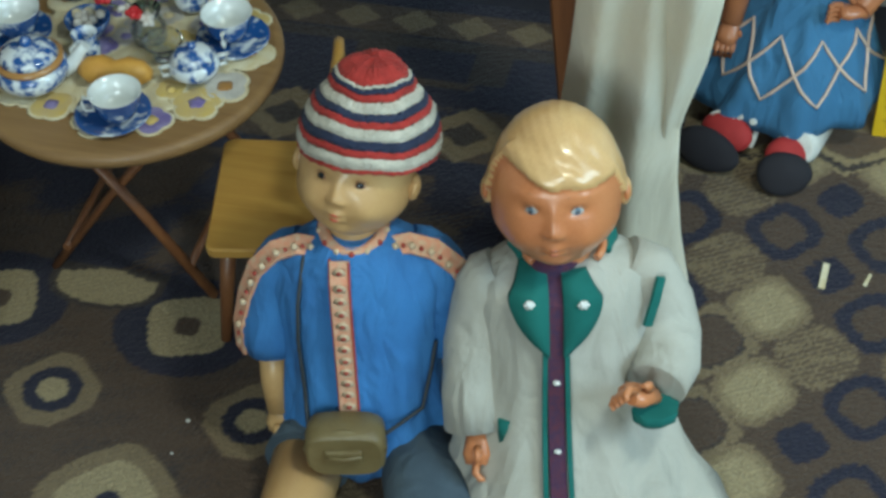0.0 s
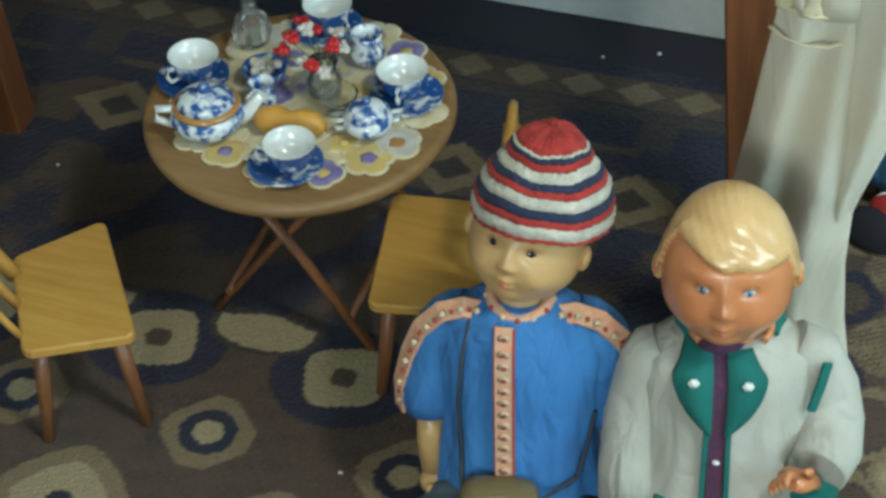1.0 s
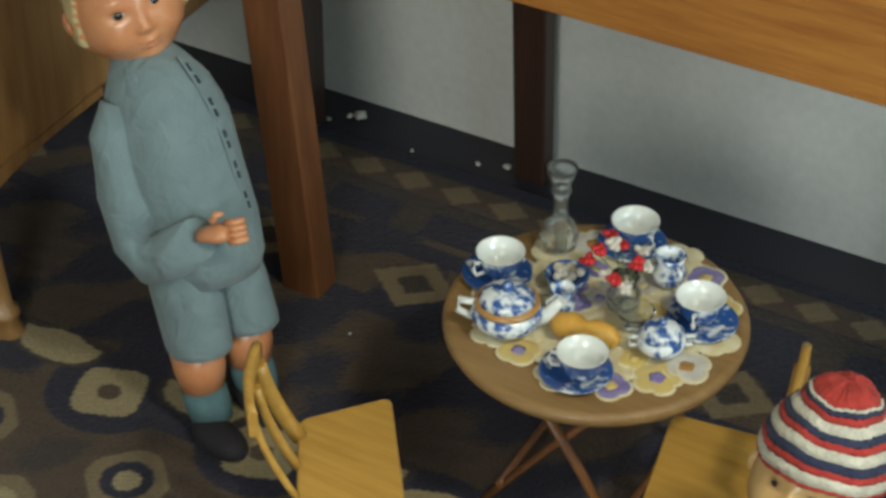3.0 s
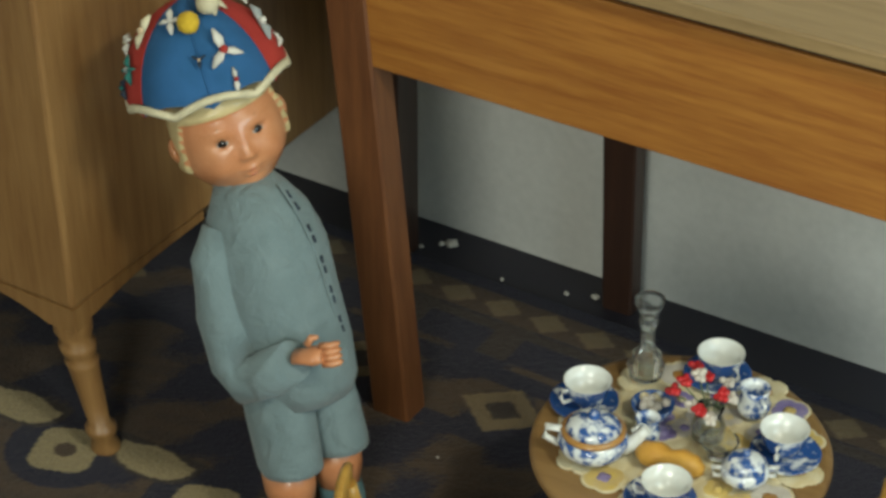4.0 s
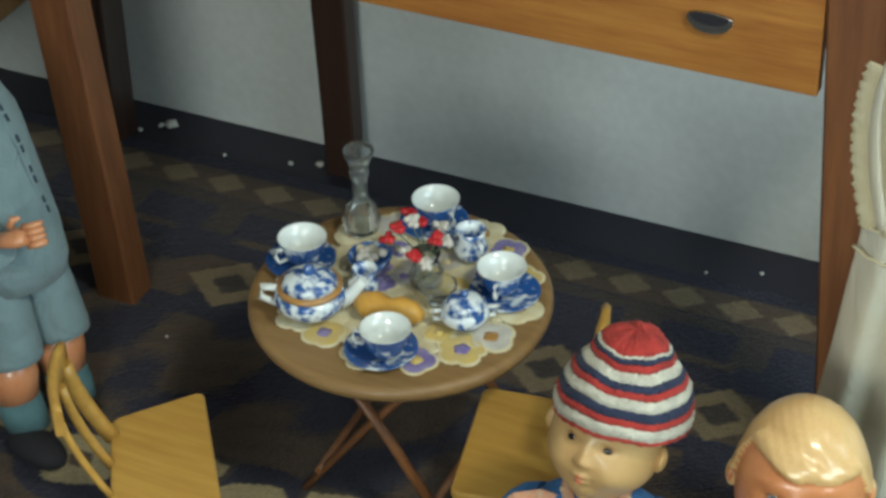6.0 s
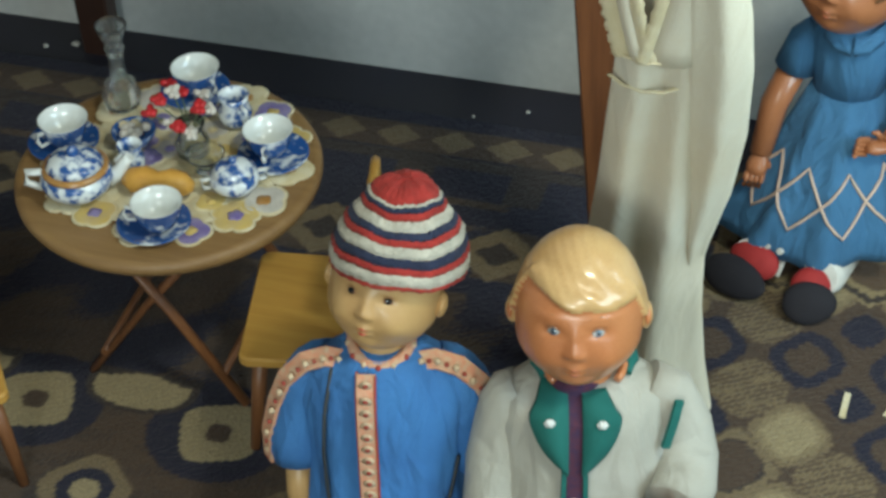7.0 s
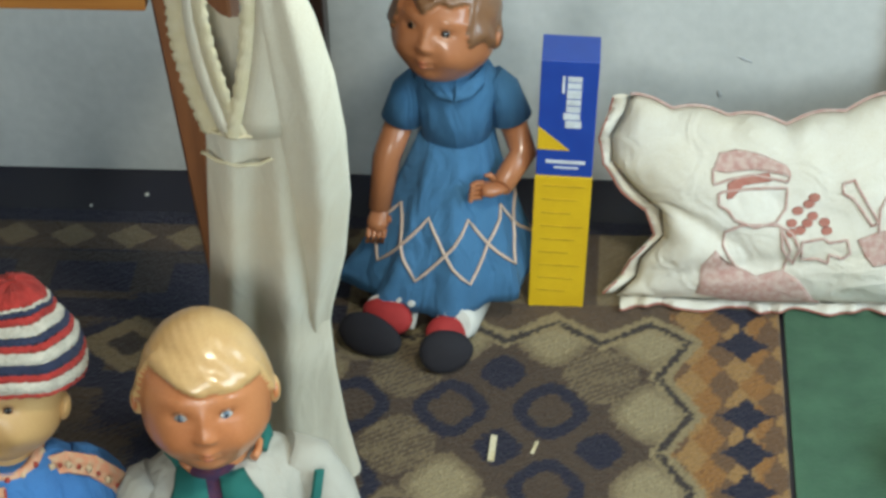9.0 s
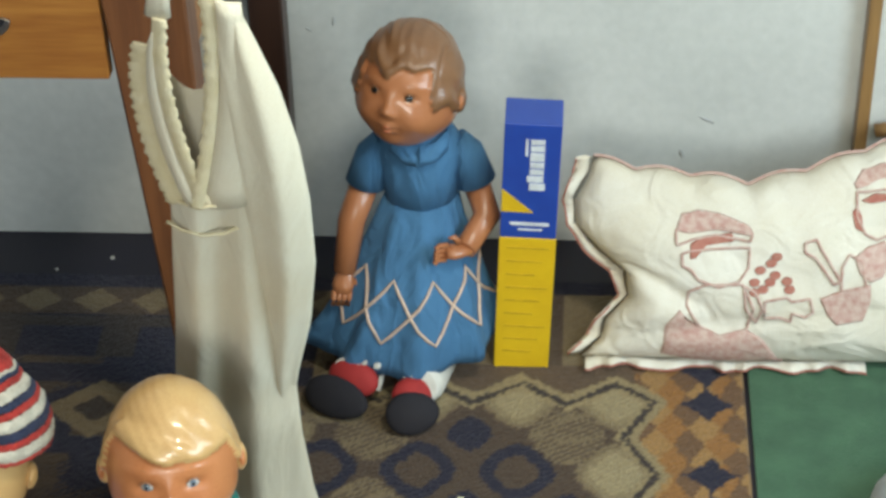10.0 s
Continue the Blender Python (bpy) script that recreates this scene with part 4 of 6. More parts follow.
head(d, (0.4195, -0.232, 0.386), 0.0575, -2, -29, SKIN_Y, SKIN_Y, EYED, "bald", 6, 1.18, 0.088, LIP)
d.ovals([sec1(0, 0, 0.290, 0.026, 0.026), sec1(0, 0, 0.340, 0.026, 0.026)], SKIN_Y, 20)
body1 = [(0.322, 0.032, 0.032), (0.311, 0.052, 0.042), (0.294, 0.078, 0.050), (0.262, 0.088, 0.056), (0.215, 0.084, 0.062), (0.165, 0.085, 0.068), (0.115, 0.090, 0.076), (0.075, 0.096, 0.084), (0.052, 0.100, 0.088)]
d.ovals([sec1(0, 0.006 + 0.012 * k / 8, z, rx, ry) for k, (z, rx, ry) in enumerate(body1)], BLUE, 144, 11, 0.036, 0.6, cap=True)


def front1(z, r=0.0):
    for (z0, rx0, ry0), (z1, rx1, ry1) in zip(body1, body1[1:]):
        if z1 <= z <= z0:
            t = (z0 - z) / (z0 - z1)
            rx, ry = rx0 + (rx1 - rx0) * t, ry0 + (ry1 - ry0) * t
            return at1(r, 0.012 + ry * math.sqrt(max(0.02, 1 - (r / rx) ** 2)) * 1.015 + 0.004, z)


zz = [0.318 - 0.0182 * k for k in range(15)]
ribbon(d, [front1(z, -0.012) for z in zz], 0.020, BRAID, tuple(fw), 0.002)
for k in range(17):
    z = 0.310 - 0.0148 * k
    p = Vector(front1(z, -0.012)) + fw * 0.0022
    d.ball(p, (0.0072, 0.0009, 0.0068), BRAIDD, 4, 4, pose(0, 0, 0, 0, 0, fy))
    d.ball(p + fw * 0.0006, (0.0034, 0.0010, 0.0032), BRAIDK, 4, 4, pose(0, 0, 0, 0, 0, fy))
for s in (-1, 1):
    d.tube([Vector(front1(z, -0.012 + s * 0.0096)) + fw * 0.001 for z in zz], 0.0014, BRAIDK, 6)
d.tube([at1(0.030 * math.sin(a), 0.004 + 0.033 * math.cos(a), 0.324 - 0.008 * math.cos(a)) for a in (2 * math.pi * k / 24 for k in range(25))], 0.0062, BRAID, 8, 1.0, False)
for k in range(14):
    a = 2 * math.pi * k / 14
    d.ball(at1(0.0345 * math.sin(a), 0.004 + 0.0375 * math.cos(a), 0.326 - 0.008 * math.cos(a)), 0.0034, BRAIDD if k % 2 else BRAIDK, 6, 5)
for s in (-1, 1):
    sh, el, cu, wr = at1(s * 0.052, 0.0, 0.287), at1(s * 0.086, 0.004, 0.232), at1(s * 0.094, 0.022, 0.162), at1(s * 0.094, 0.044, 0.092)
    d.tube(bez(sh, at1(s * 0.084, 0.0, 0.278), el, 5) + bez(el, at1(s * 0.097, 0.008, 0.20), cu, 5)[1:], [0.026, 0.029, 0.030, 0.031, 0.032, 0.033, 0.034, 0.035, 0.035, 0.033, 0.027], BLUE, 20, 0.95)
    ribbon(d, [at1(s * 0.034, 0.022, 0.309), at1(s * 0.056, 0.020, 0.313), at1(s * 0.080, 0.018, 0.302), at1(s * 0.102, 0.016, 0.276), at1(s * 0.116, 0.016, 0.240), at1(s * 0.126, 0.020, 0.200), at1(s * 0.126, 0.024, 0.166)], 0.022, BRAID, [tuple(sd * s * w + fw * 0.6 + Vector((0, 0, 1 - w))) for w in (0.1, 0.2, 0.5, 0.7, 0.9, 1.0, 1.0)], 0.003)
    for k in range(17):
        w = k / 16
        p = Vector(at1(s * float(np.interp(w, [0, 0.17, 0.33, 0.5, 0.67, 0.83, 1], [0.034, 0.056, 0.080, 0.102, 0.117, 0.127, 0.127])), 0.026, float(np.interp(w, [0, 0.17, 0.33, 0.5, 0.67, 0.83, 1], [0.313, 0.316, 0.305, 0.278, 0.242, 0.201, 0.168]))))
        d.ball(p, 0.0042 if k % 2 else 0.0028, BRAIDD if k % 2 else BRAIDK, 4, 4)
    d.tube([at1(s * 0.094, 0.020, 0.175), at1(s * 0.096, 0.032, 0.125), wr], [0.016, 0.0145, 0.0115], SKIN_Y, 14)
    doll_hand(d, wr, (0.05 * s, -0.35, -1), tuple(fw), 0.013, SKIN_Y)
    hip, knee, foot = at1(s * 0.048, 0.02, 0.048), at1(s * 0.072, 0.150, 0.052), at1(s * 0.085, 0.300, 0.034)
    d.tube([hip, at1(s * 0.056, 0.05, 0.052), at1(s * 0.064, 0.084, 0.054)] if s < 0 else [hip, at1(s * 0.062, 0.10, 0.052), at1(s * 0.076, 0.19, 0.054)], [0.046, 0.046, 0.047], SHORTS, 24, 0.95)
    d.tube([at1(s * 0.060, 0.06, 0.050), at1(s * 0.078, 0.17, 0.047), at1(s * 0.090, 0.26, 0.036), at1(s * 0.096, 0.33, 0.030)], [0.040, 0.036, 0.026, 0.022], SKIN_Y if s > 0 else SKIN_Y, 18)
    d.ball(at1(s * 0.098, 0.350, 0.036), (0.024, 0.034, 0.036), SHOEDARK, 14, 10)
d.done("doll", None, "seated doll in a blue smock with orange braid and slate shorts", "doll", "dolls")

# its knitted hat
hat = thing("knitted_hat", (0.431, -0.224, 0.411), "striped red, white and navy knitted wool hat on the doll", "hat")
ht = pose(0, 0, 0, 0, 0, 8) @ pose(0, 0, 0, -14, 5, 0) @ Matrix.Diagonal((0.91, 0.92, 0.70, 1))
profile = [(0.0720, -0.002), (0.0755, 0.004), (0.0760, 0.012), (0.0745, 0.022), (0.0735, 0.032), (0.0700, 0.044), (0.0675, 0.054), (0.0630, 0.066), (0.0575, 0.077), (0.0490, 0.089), (0.0455, 0.093), (0.0440, 0.100), (0.0400, 0.110), (0.0330, 0.121), (0.0220, 0.130), (0.0080, 0.134)]
bands = [(0.0, 0.06, REDWOOL), (0.06, 0.17, WHITEWOOL), (0.17, 0.235, REDWOOL), (0.235, 0.32, NAVYWOOL), (0.32, 0.42, WHITEWOOL), (0.42, 0.48, REDWOOL), (0.48, 0.545, NAVYWOOL), (0.545, 0.635, WHITEWOOL), (0.635, 0.70, REDWOOL), (0.70, 0.745, NAVYWOOL), (0.745, 0.77, WHITEWOOL), (0.77, 1.0, REDWOOL)]
arc = [0.0]
for (r0, z0), (r1, z1) in zip(profile, profile[1:]):
    arc.append(arc[-1] + math.hypot(r1 - r0, z1 - z0))


def on_profile(s):
    s *= arc[-1]
    return float(np.interp(s, arc, [p[0] for p in profile])), float(np.interp(s, arc, [p[1] for p in profile]))


for s0, s1, m in bands:
    f, steps = Form(), max(3, int((s1 - s0) * 60))
    rings = []
    for k in range(steps + 1):
        w = k / steps
        r, z = on_profile(s0 + (s1 - s0) * w * 0.998)
        bulge = 0.0022 * math.sin(math.pi * w)
        rings.append([ht @ Vector(((r + bulge + 0.0011 * math.sin(44 * a + 9 * s0)) * math.cos(a), 0.97 * (r + bulge + 0.0009 * math.sin(44 * a)) * math.sin(a), z + 0.0022 * math.sin(3 * a + 5 * s0) + 0.0012 * math.sin(8 * a) + 0.0010 * math.sin(29 * a + 40 * s0))) for a in (2 * math.pi * i / 96 for i in range(96))])
    f.loft(rings, m, cap=(s1 == 1.0)).done("knitted_band", hat)

# the little shoulder bag
bag = thing("shoulder_bag", at1(-0.016, 0.110, 0.116), "small olive leather shoulder bag with a dark cord strap", "bag", turn=fy)
f = Form()
f.loft([[(0.041 * k * math.copysign(abs(math.cos(a)) ** 0.55, math.cos(a)), y, 0.029 * k * math.copysign(abs(math.sin(a)) ** 0.6, math.sin(a)) + (0.002 if math.sin(a) > 0 else 0)) for a in (2 * math.pi * i / 40 for i in range(40))] for y, k in ((0.020, 0.80), (0.016, 0.97), (0.0, 1.03), (-0.016, 1.0), (-0.021, 0.90))], LEATHER)
f.done("pouch", bag)
Form().tube([(0.040 * math.cos(a), -0.012, 0.026 * math.sin(a) + 0.003) for a in (math.pi * i / 16 for i in range(17))], 0.0035, LEATHER, 8).done("zip_welt", bag)
Form().block((-0.021, -0.0245, -0.006), (0.019, -0.019, 0.012), LEATHER, 0.003).done("front_pocket", bag)
Form().tube([(-0.020, -0.025, 0.006), (-0.0, -0.027, 0.004), (0.018, -0.025, 0.006)], 0.002, LEATHER, 8).done("flap_seam", bag)
inv = bag.matrix_world.inverted()
strap_l = [Vector(p) for p in (at1(-0.056, 0.106, 0.130), front1(0.10, -0.058), front1(0.16, -0.058), front1(0.22, -0.060), front1(0.27, -0.056), at1(-0.050, 0.03, 0.304), at1(-0.046, 0.0, 0.312))]
strap_r = [Vector(p) for p in (at1(0.026, 0.104, 0.130), front1(0.13, 0.062), front1(0.17, 0.072), front1(0.20, 0.078))]
for pts in (strap_l, strap_r):
    Form().tube([inv @ (p + fw * 0.006) for p in pts], 0.0022, STRAP, 8).done("strap", bag, "dark cord strap")

# the seated doll in the beige coat
d = Form()
cx, cy, fy2 = 0.625, -0.236, 17.0
fw2 = Vector((math.sin(radians(fy2)), -math.cos(radians(fy2)), 0))
sd2 = Vector((math.cos(radians(fy2)), math.sin(radians(fy2)), 0))


def at2(r, f_, z):
    p = Vector((cx, cy, 0)) + sd2 * r + fw2 * f_
    return (p.x, p.y, z)


head(d, (0.6195, -0.239, 0.4050), 0.0628, 10, -19, SKIN, BLOND, EYEB, "side", 0, 1.24, 0.108)
d.ovals([(*at2(0, 0, 0.29), 0.030, 0.030, fy2), (*at2(0, 0, 0.35), 0.030, 0.030, fy2)], SKIN, 20)
body2 = [(0.322, 0.034, 0.030, 0.0), (0.314, 0.060, 0.042, 0.002), (0.300, 0.086, 0.050, 0.004), (0.270, 0.092, 0.056, 0.008), (0.220, 0.090, 0.060, 0.014), (0.170, 0.096, 0.068, 0.022), (0.120, 0.106, 0.084, 0.034), (0.075, 0.122, 0.110, 0.052), (0.040, 0.142, 0.140, 0.072), (0.012, 0.165, 0.170, 0.088)]
d.ovals([(*at2(0, o, z), rx, ry, fy2) for z, rx, ry, o in body2], COAT, 120, 6, 0.055, 1.9)


def mid2(z):
    """Where the coat's front opening runs."""
    return -0.019 + 0.007 * min(1.0, max(0.0, (z - 0.05) / 0.25))


def front2(z, r=0.0, out=0.0):
    for (z0, rx0, ry0, o0), (z1, rx1, ry1, o1) in zip(body2, body2[1:]):
        if z1 <= z <= z0:
            t = (z0 - z) / (z0 - z1)
            rx, ry, o = rx0 + (rx1 - rx0) * t, ry0 + (ry1 - ry0) * t, o0 + (o1 - o0) * t
            return at2(r, o + ry * math.sqrt(max(0.02, 1 - (r / rx) ** 2)) * 1.03 + 0.002 + out, z)


ZS = [0.3215 - 0.0232 * k for k in range(14)]
nrm = [tuple(fw2 + Vector((0, 0, 0.15 + 1.2 * max(0, (0.15 - z) / 0.15)))) for z in ZS]
ribbon(d, [front2(z, mid2(z)) for z in ZS], 0.018, MAROON, nrm, 0.003)
for s in (-1, 1):
    ribbon(d, [front2(z, mid2(z) + s * (0.0095 + 0.016 * (0.32 - z))) for z in ZS], 0.0055, TEAL, nrm, 0.005)
d.ovals([(*at2(-0.010, 0.004, 0.308), 0.030, 0.034, fy2), (*at2(-0.010, 0.006, 0.324), 0.029, 0.033, fy2), (*at2(-0.008, 0.004, 0.330), 0.024, 0.027, fy2)], MAROON, 24)
d.tube([at2(0.040 * math.sin(a), 0.002 + 0.036 * math.cos(a), 0.330 - 0.006 * math.cos(a)) for a in (radians(50) + radians(260) * k / 24 for k in range(25))], 0.0042, SKIN, 10)
# the heart-shaped collar, in two halves that lie on the chest
for s in (-1, 1):
    rings = []
    for k in range(17):
        w = k / 16
        z = 0.3215 - 0.076 * w
        wide = 0.038 * min(1.0, 0.62 + 1.5 * w) * (1 - max(0.0, (w - 0.30) / 0.70) ** 1.7) + 0.0015
        rings.append([front2(z, mid2(z) + s * (0.0065 + wide * q), 0.004 + lift) for q, lift in ((0.0, -0.002), (0.02, 0.0025), (0.5, 0.003), (0.97, 0.0025), (1.0, -0.002))])
    d.loft(rings, TEAL)
    d.ball(front2(0.302, -0.012 + s * 0.026, 0.0085), 0.0045, PEARL, 12, 8)
    for k in range(6):
        a = math.pi * k / 3
        p = Vector(front2(0.302, -0.012 + s * 0.026, 0.009)) + sd2 * 0.0040 * math.cos(a) + Vector((0, 0, 0.0040 * math.sin(a)))
        d.ball(p, 0.0021, PEARL, 8, 6)
d.tube([at2(0.046 * math.sin(a), 0.0 + 0.040 * math.cos(a), 0.330 - 0.010 * math.cos(a)) for a in (radians(66) + radians(228) * k / 20 for k in range(21))], [0.004] * 2 + [0.0085] * 17 + [0.004] * 2, TEAL, 10, 1.0)
for z in (0.215, 0.145, 0.10):
    d.ball(front2(z, mid2(z), 0.005), (0.0042, 0.003, 0.0026), PEARL, 10, 6)
# the arm that hangs
a1 = [at2(-0.064, 0.0, 0.294), at2(-0.082, 0.006, 0.258), at2(-0.092, 0.02, 0.215), at2(-0.096, 0.040, 0.165), at2(-0.094, 0.056, 0.132)]
d.tube(bez(a1[0], at2(-0.080, 0.0, 0.292), a1[1], 3) + a1[2:], [0.026, 0.029, 0.030, 0.031, 0.031, 0.032, 0.034], COAT, 22, 0.9)
doll_hand(d, at2(-0.094, 0.070, 0.128), (0.1, -0.75, -0.75), tuple(fw2 + Vector((0, 0, 1))), 0.0150, SKIN)
d.tube([at2(-0.066, 0.078, 0.160), at2(-0.064, 0.086, 0.132)], [0.008, 0.011], TEAL, 10, 0.5)
# the bent arm
d.tube([at2(0.062, 0.0, 0.298), at2(0.084, 0.004, 0.284), at2(0.100, 0.012, 0.245), at2(0.104, 0.026, 0.218), at2(0.099, 0.060, 0.208), at2(0.084, 0.088, 0.206)], [0.026, 0.031, 0.032, 0.033, 0.033, 0.030], COAT, 22, 0.95)
ribbon(d, [at2(0.092, 0.034, 0.304), at2(0.086, 0.042, 0.28), at2(0.078, 0.050, 0.255)], 0.010, TEAL, tuple(fw2 + sd2 * 0.3), 0.004)
doll_hand(d, at2(0.074, 0.100, 0.208), (-0.45, -0.6, 0.5), (0.55, -0.1, 0.8), 0.0175, SKIN)
d.ovals([(*at2(0.080, 0.110, 0.178), 0.016, 0.010, fy2), (*at2(0.080, 0.112, 0.186), 0.0215, 0.014, fy2), (*at2(0.081, 0.106, 0.196), 0.023, 0.018, fy2)], TEAL, 32, 8, 0.08)
for s in (-1, 1):
    d.tube([at2(s * 0.05, 0.10, 0.03), at2(s * 0.06, 0.24, 0.03), at2(s * 0.065, 0.33, 0.03)], [0.036, 0.03, 0.026], WHITECLOTH, 16)
    d.ball(at2(s * 0.066, 0.355, 0.036), (0.024, 0.034, 0.036), SHOEDARK, 14, 10)
d.done("doll", None, "seated celluloid doll with blond hair in a beige felt coat", "doll", "dolls")

# the standing doll in grey-blue knitwear
d = Form()
BASE3, HEAD3 = Vector((-0.388, -0.098, 0)), Vector((-0.540, -0.033, 0.571))
lean = Matrix.Translation(BASE3) @ Vector((0, 0, 1)).rotation_difference(HEAD3 - BASE3).to_matrix().to_4x4() @ pose(0, 0, 0, 0, 0, 74) @ Matrix.Diagonal((1, 1, 1.13, 1))


def at3(r, f_, z):
    return tuple(lean @ Vector((r, -f_, z)))




def tilted(secs, m, n=48, fold=0, depth=0.0):
    d.loft([[tuple(lean @ Vector((r0 + rx * (1 + depth * math.sin(fold * a)) * math.cos(a), -f0 + ry * (1 + depth * math.sin(fold * a)) * math.sin(a), z))) for a in (2 * math.pi * i / n for i in range(n))] for r0, f0, z, rx, ry in secs], m)


tilted([(0.014, 0.018, 0.195, 0.062, 0.068), (0.014, 0.020, 0.215, 0.068, 0.078), (0.010, 0.020, 0.26, 0.073, 0.085), (0.004, 0.020, 0.32, 0.077, 0.080), (0.002, 0.025, 0.38, 0.074, 0.075), (0, 0.021, 0.420, 0.064, 0.066), (0, 0.014, 0.446, 0.046, 0.050), (0, 0.005, 0.462, 0.034, 0.035)], GREYBLUE, 56, 5, 0.012)
for s in (-1, 1):
    tilted([(0.012 + s * 0.038, 0.016, 0.112, 0.038, 0.046), (0.012 + s * 0.038, 0.014, 0.120, 0.040, 0.048), (0.012 + s * 0.035, 0.010, 0.17, 0.040, 0.054), (0.010 + s * 0.030, 0.008, 0.22, 0.042, 0.056)], GREYBLUE, 32)
    tilted([(0.012 + s * 0.039, 0.0, 0.055, 0.026, 0.028), (0.012 + s * 0.039, 0.004, 0.085, 0.033, 0.035), (0.012 + s * 0.039, 0.006, 0.118, 0.034, 0.038)], SKIN_P, 24)
    tilted([(0.012 + s * 0.039, 0.004, 0.022, 0.026, 0.030), (0.012 + s * 0.039, 0.002, 0.040, 0.029, 0.031), (0.012 + s * 0.039, 0.0, 0.060, 0.0285, 0.030)], SOCKBLUE, 24)
    d.ball((-0.373 - s * 0.004, -0.102 + s * 0.046, 0.0195), (0.026, 0.048, 0.020), SHOEDARK, 18, 10, pose(0, 0, 0, 0, 0, 74))
head(d, HEAD3 + Vector((-0.002, -0.002, -0.009)), 0.0680, 53, -17, SKIN_P, BLOND_L, EYED, "cap", -13, 1.24, 0.105)
d.tube([at3(0, 0, 0.43), at3(0, 0, 0.47)], [0.031, 0.030], SKIN_P, 18)
d.tube([at3(0.034 * math.sin(a), 0.036 * math.cos(a), 0.460) for a in (2 * math.pi * k / 20 for k in range(21))], 0.006, GREYBLUE, 8, 1, False)
arm3 = [at3(-0.048, 0.010, 0.412), at3(-0.066, 0.008, 0.382), at3(-0.072, 0.006, 0.32), at3(-0.070, 0.014, 0.262), at3(-0.068, 0.030, 0.244), at3(-0.060, 0.070, 0.256), at3(-0.052, 0.112, 0.276)]
d.tube(arm3, [0.026, 0.031, 0.033, 0.035, 0.034, 0.031, 0.026], GREYBLUE, 24)
doll_hand(d, at3(-0.047, 0.121, 0.281), lean.to_3x3() @ Vector((0.45, -0.85, 0.05)), lean.to_3x3() @ Vector((0.1, 0.1, 0.9)), 0.0175, SKIN_P)
d.tube([at3(0.052, -0.004, 0.408), at3(0.070, -0.010, 0.37), at3(0.080, -0.018, 0.31), at3(0.082, -0.016, 0.25), at3(0.080, -0.010, 0.21)], [0.030, 0.034, 0.034, 0.034, 0.028], GREYBLUE, 20)
doll_hand(d, at3(0.079, -0.010, 0.205), lean.to_3x3() @ Vector((0, 0.2, -1)), lean.to_3x3() @ Vector((0, -1, 0)), 0.0150, SKIN_P)


def placket(z, out):
    r = float(np.interp(z, [0.20, 0.30, 0.44], [0.050, 0.036, 0.016]))
    rx, ry = (float(np.interp(z, [0.20, 0.26, 0.32, 0.38, 0.42, 0.46], v)) for v in ([0.074, 0.080, 0.079, 0.075, 0.064, 0.036], [0.092, 0.106, 0.102, 0.101, 0.088, 0.056]))
    return at3(r, ry * math.sqrt(max(0.05, 1 - (r / rx) ** 2)) + out, z)


ribbon(d, [placket(z, 0.0025) for z in (0.452, 0.43, 0.40, 0.36, 0.32, 0.28, 0.24, 0.205)], 0.014, GREYBLUE, tuple(lean.to_3x3() @ Vector((0.4, -0.9, 0))), 0.002)
for k in range(19):
    z = 0.445 - 0.0125 * k
    if k % 3 != 2:
        d.tube([placket(z, 0.005), placket(z - 0.008, 0.005)], 0.0021, NAVYTRIM, 6)
d.done("doll", None, "standing doll in a grey-blue knitted jacket and shorts", "doll", "dolls")

# its felt cap
cap_m = Matrix.Translation(HEAD3 + Vector((-0.026, -0.002, 0.044))) @ pose(0, 0, 0, 0, 0, 46) @ pose(0, 0, 0, -14, -11, 0) @ Matrix.Diagonal((1.02, 1.02, 1.16, 1))
cap = thing("felt_cap", (0, 0, 0), "pointed blue and red felt cap with cream cord and pompoms", "hat")


def cap_r(w):
    """The crown's radius at the share w of its height."""
    return 0.090 * max(0.0, 1 - w ** 2.3) ** 0.62 * (1 + 0.06 * (1 - w) ** 3)


for k, (d0, d1) in enumerate(((-150, -92), (-92, -38), (-38, 22), (22, 84), (84, 146), (146, 210))):
    f, rings = Form(), []
    for s in range(15):
        w = s / 14
        r, z = max(cap_r(w), 0.001), -0.006 + 0.100 * w
        ring = []
        for i in range(9):
            a = radians(d0 + (d1 - d0) * i / 8)
            puff = 1 + 0.04 * math.sin(math.pi * i / 8)
            ring.append(cap_m @ Vector((r * puff * math.cos(a), r * puff * math.sin(a), z + 0.012 * math.sin(math.pi * i / 8) * (1 - w))))
        rings.append(ring)
    f.loft(rings, HATBLUE if k in (0, 1, 3) else HATRED, closed=False).done("felt_panel", cap)
    seam = [cap_m @ Vector(((cap_r(w) + 0.001) * math.cos(radians(d0)), (cap_r(w) + 0.001) * math.sin(radians(d0)), -0.006 + 0.100 * w)) for w in (i / 10 for i in range(10))]
    Form().tube(seam, 0.0012, HATBLUE if k == 1 else HATRED, 6).done("seam", cap)
Form().tube([cap_m @ Vector((0.0955 * (1 + 0.045 * abs(math.sin(3 * a))) * math.cos(a), 0.0955 * (1 + 0.045 * abs(math.sin(3 * a))) * math.sin(a), -0.007 + 0.012 * abs(math.sin(3 * a)))) for a in (2 * math.pi * i / 72 for i in range(73))], 0.0052, CORD, 8, 1, False).done("cord_edge", cap, "cream cord edging")
Form().ball(cap_m @ Vector((-0.002, -0.064, 0.080)), 0.0135, POMYELLOW, 14, 10, None, lambda u: u * (1 + 0.08 * math.sin(9 * u.x) * math.sin(8 * u.z))).done("pompom", cap, "yellow pompom")
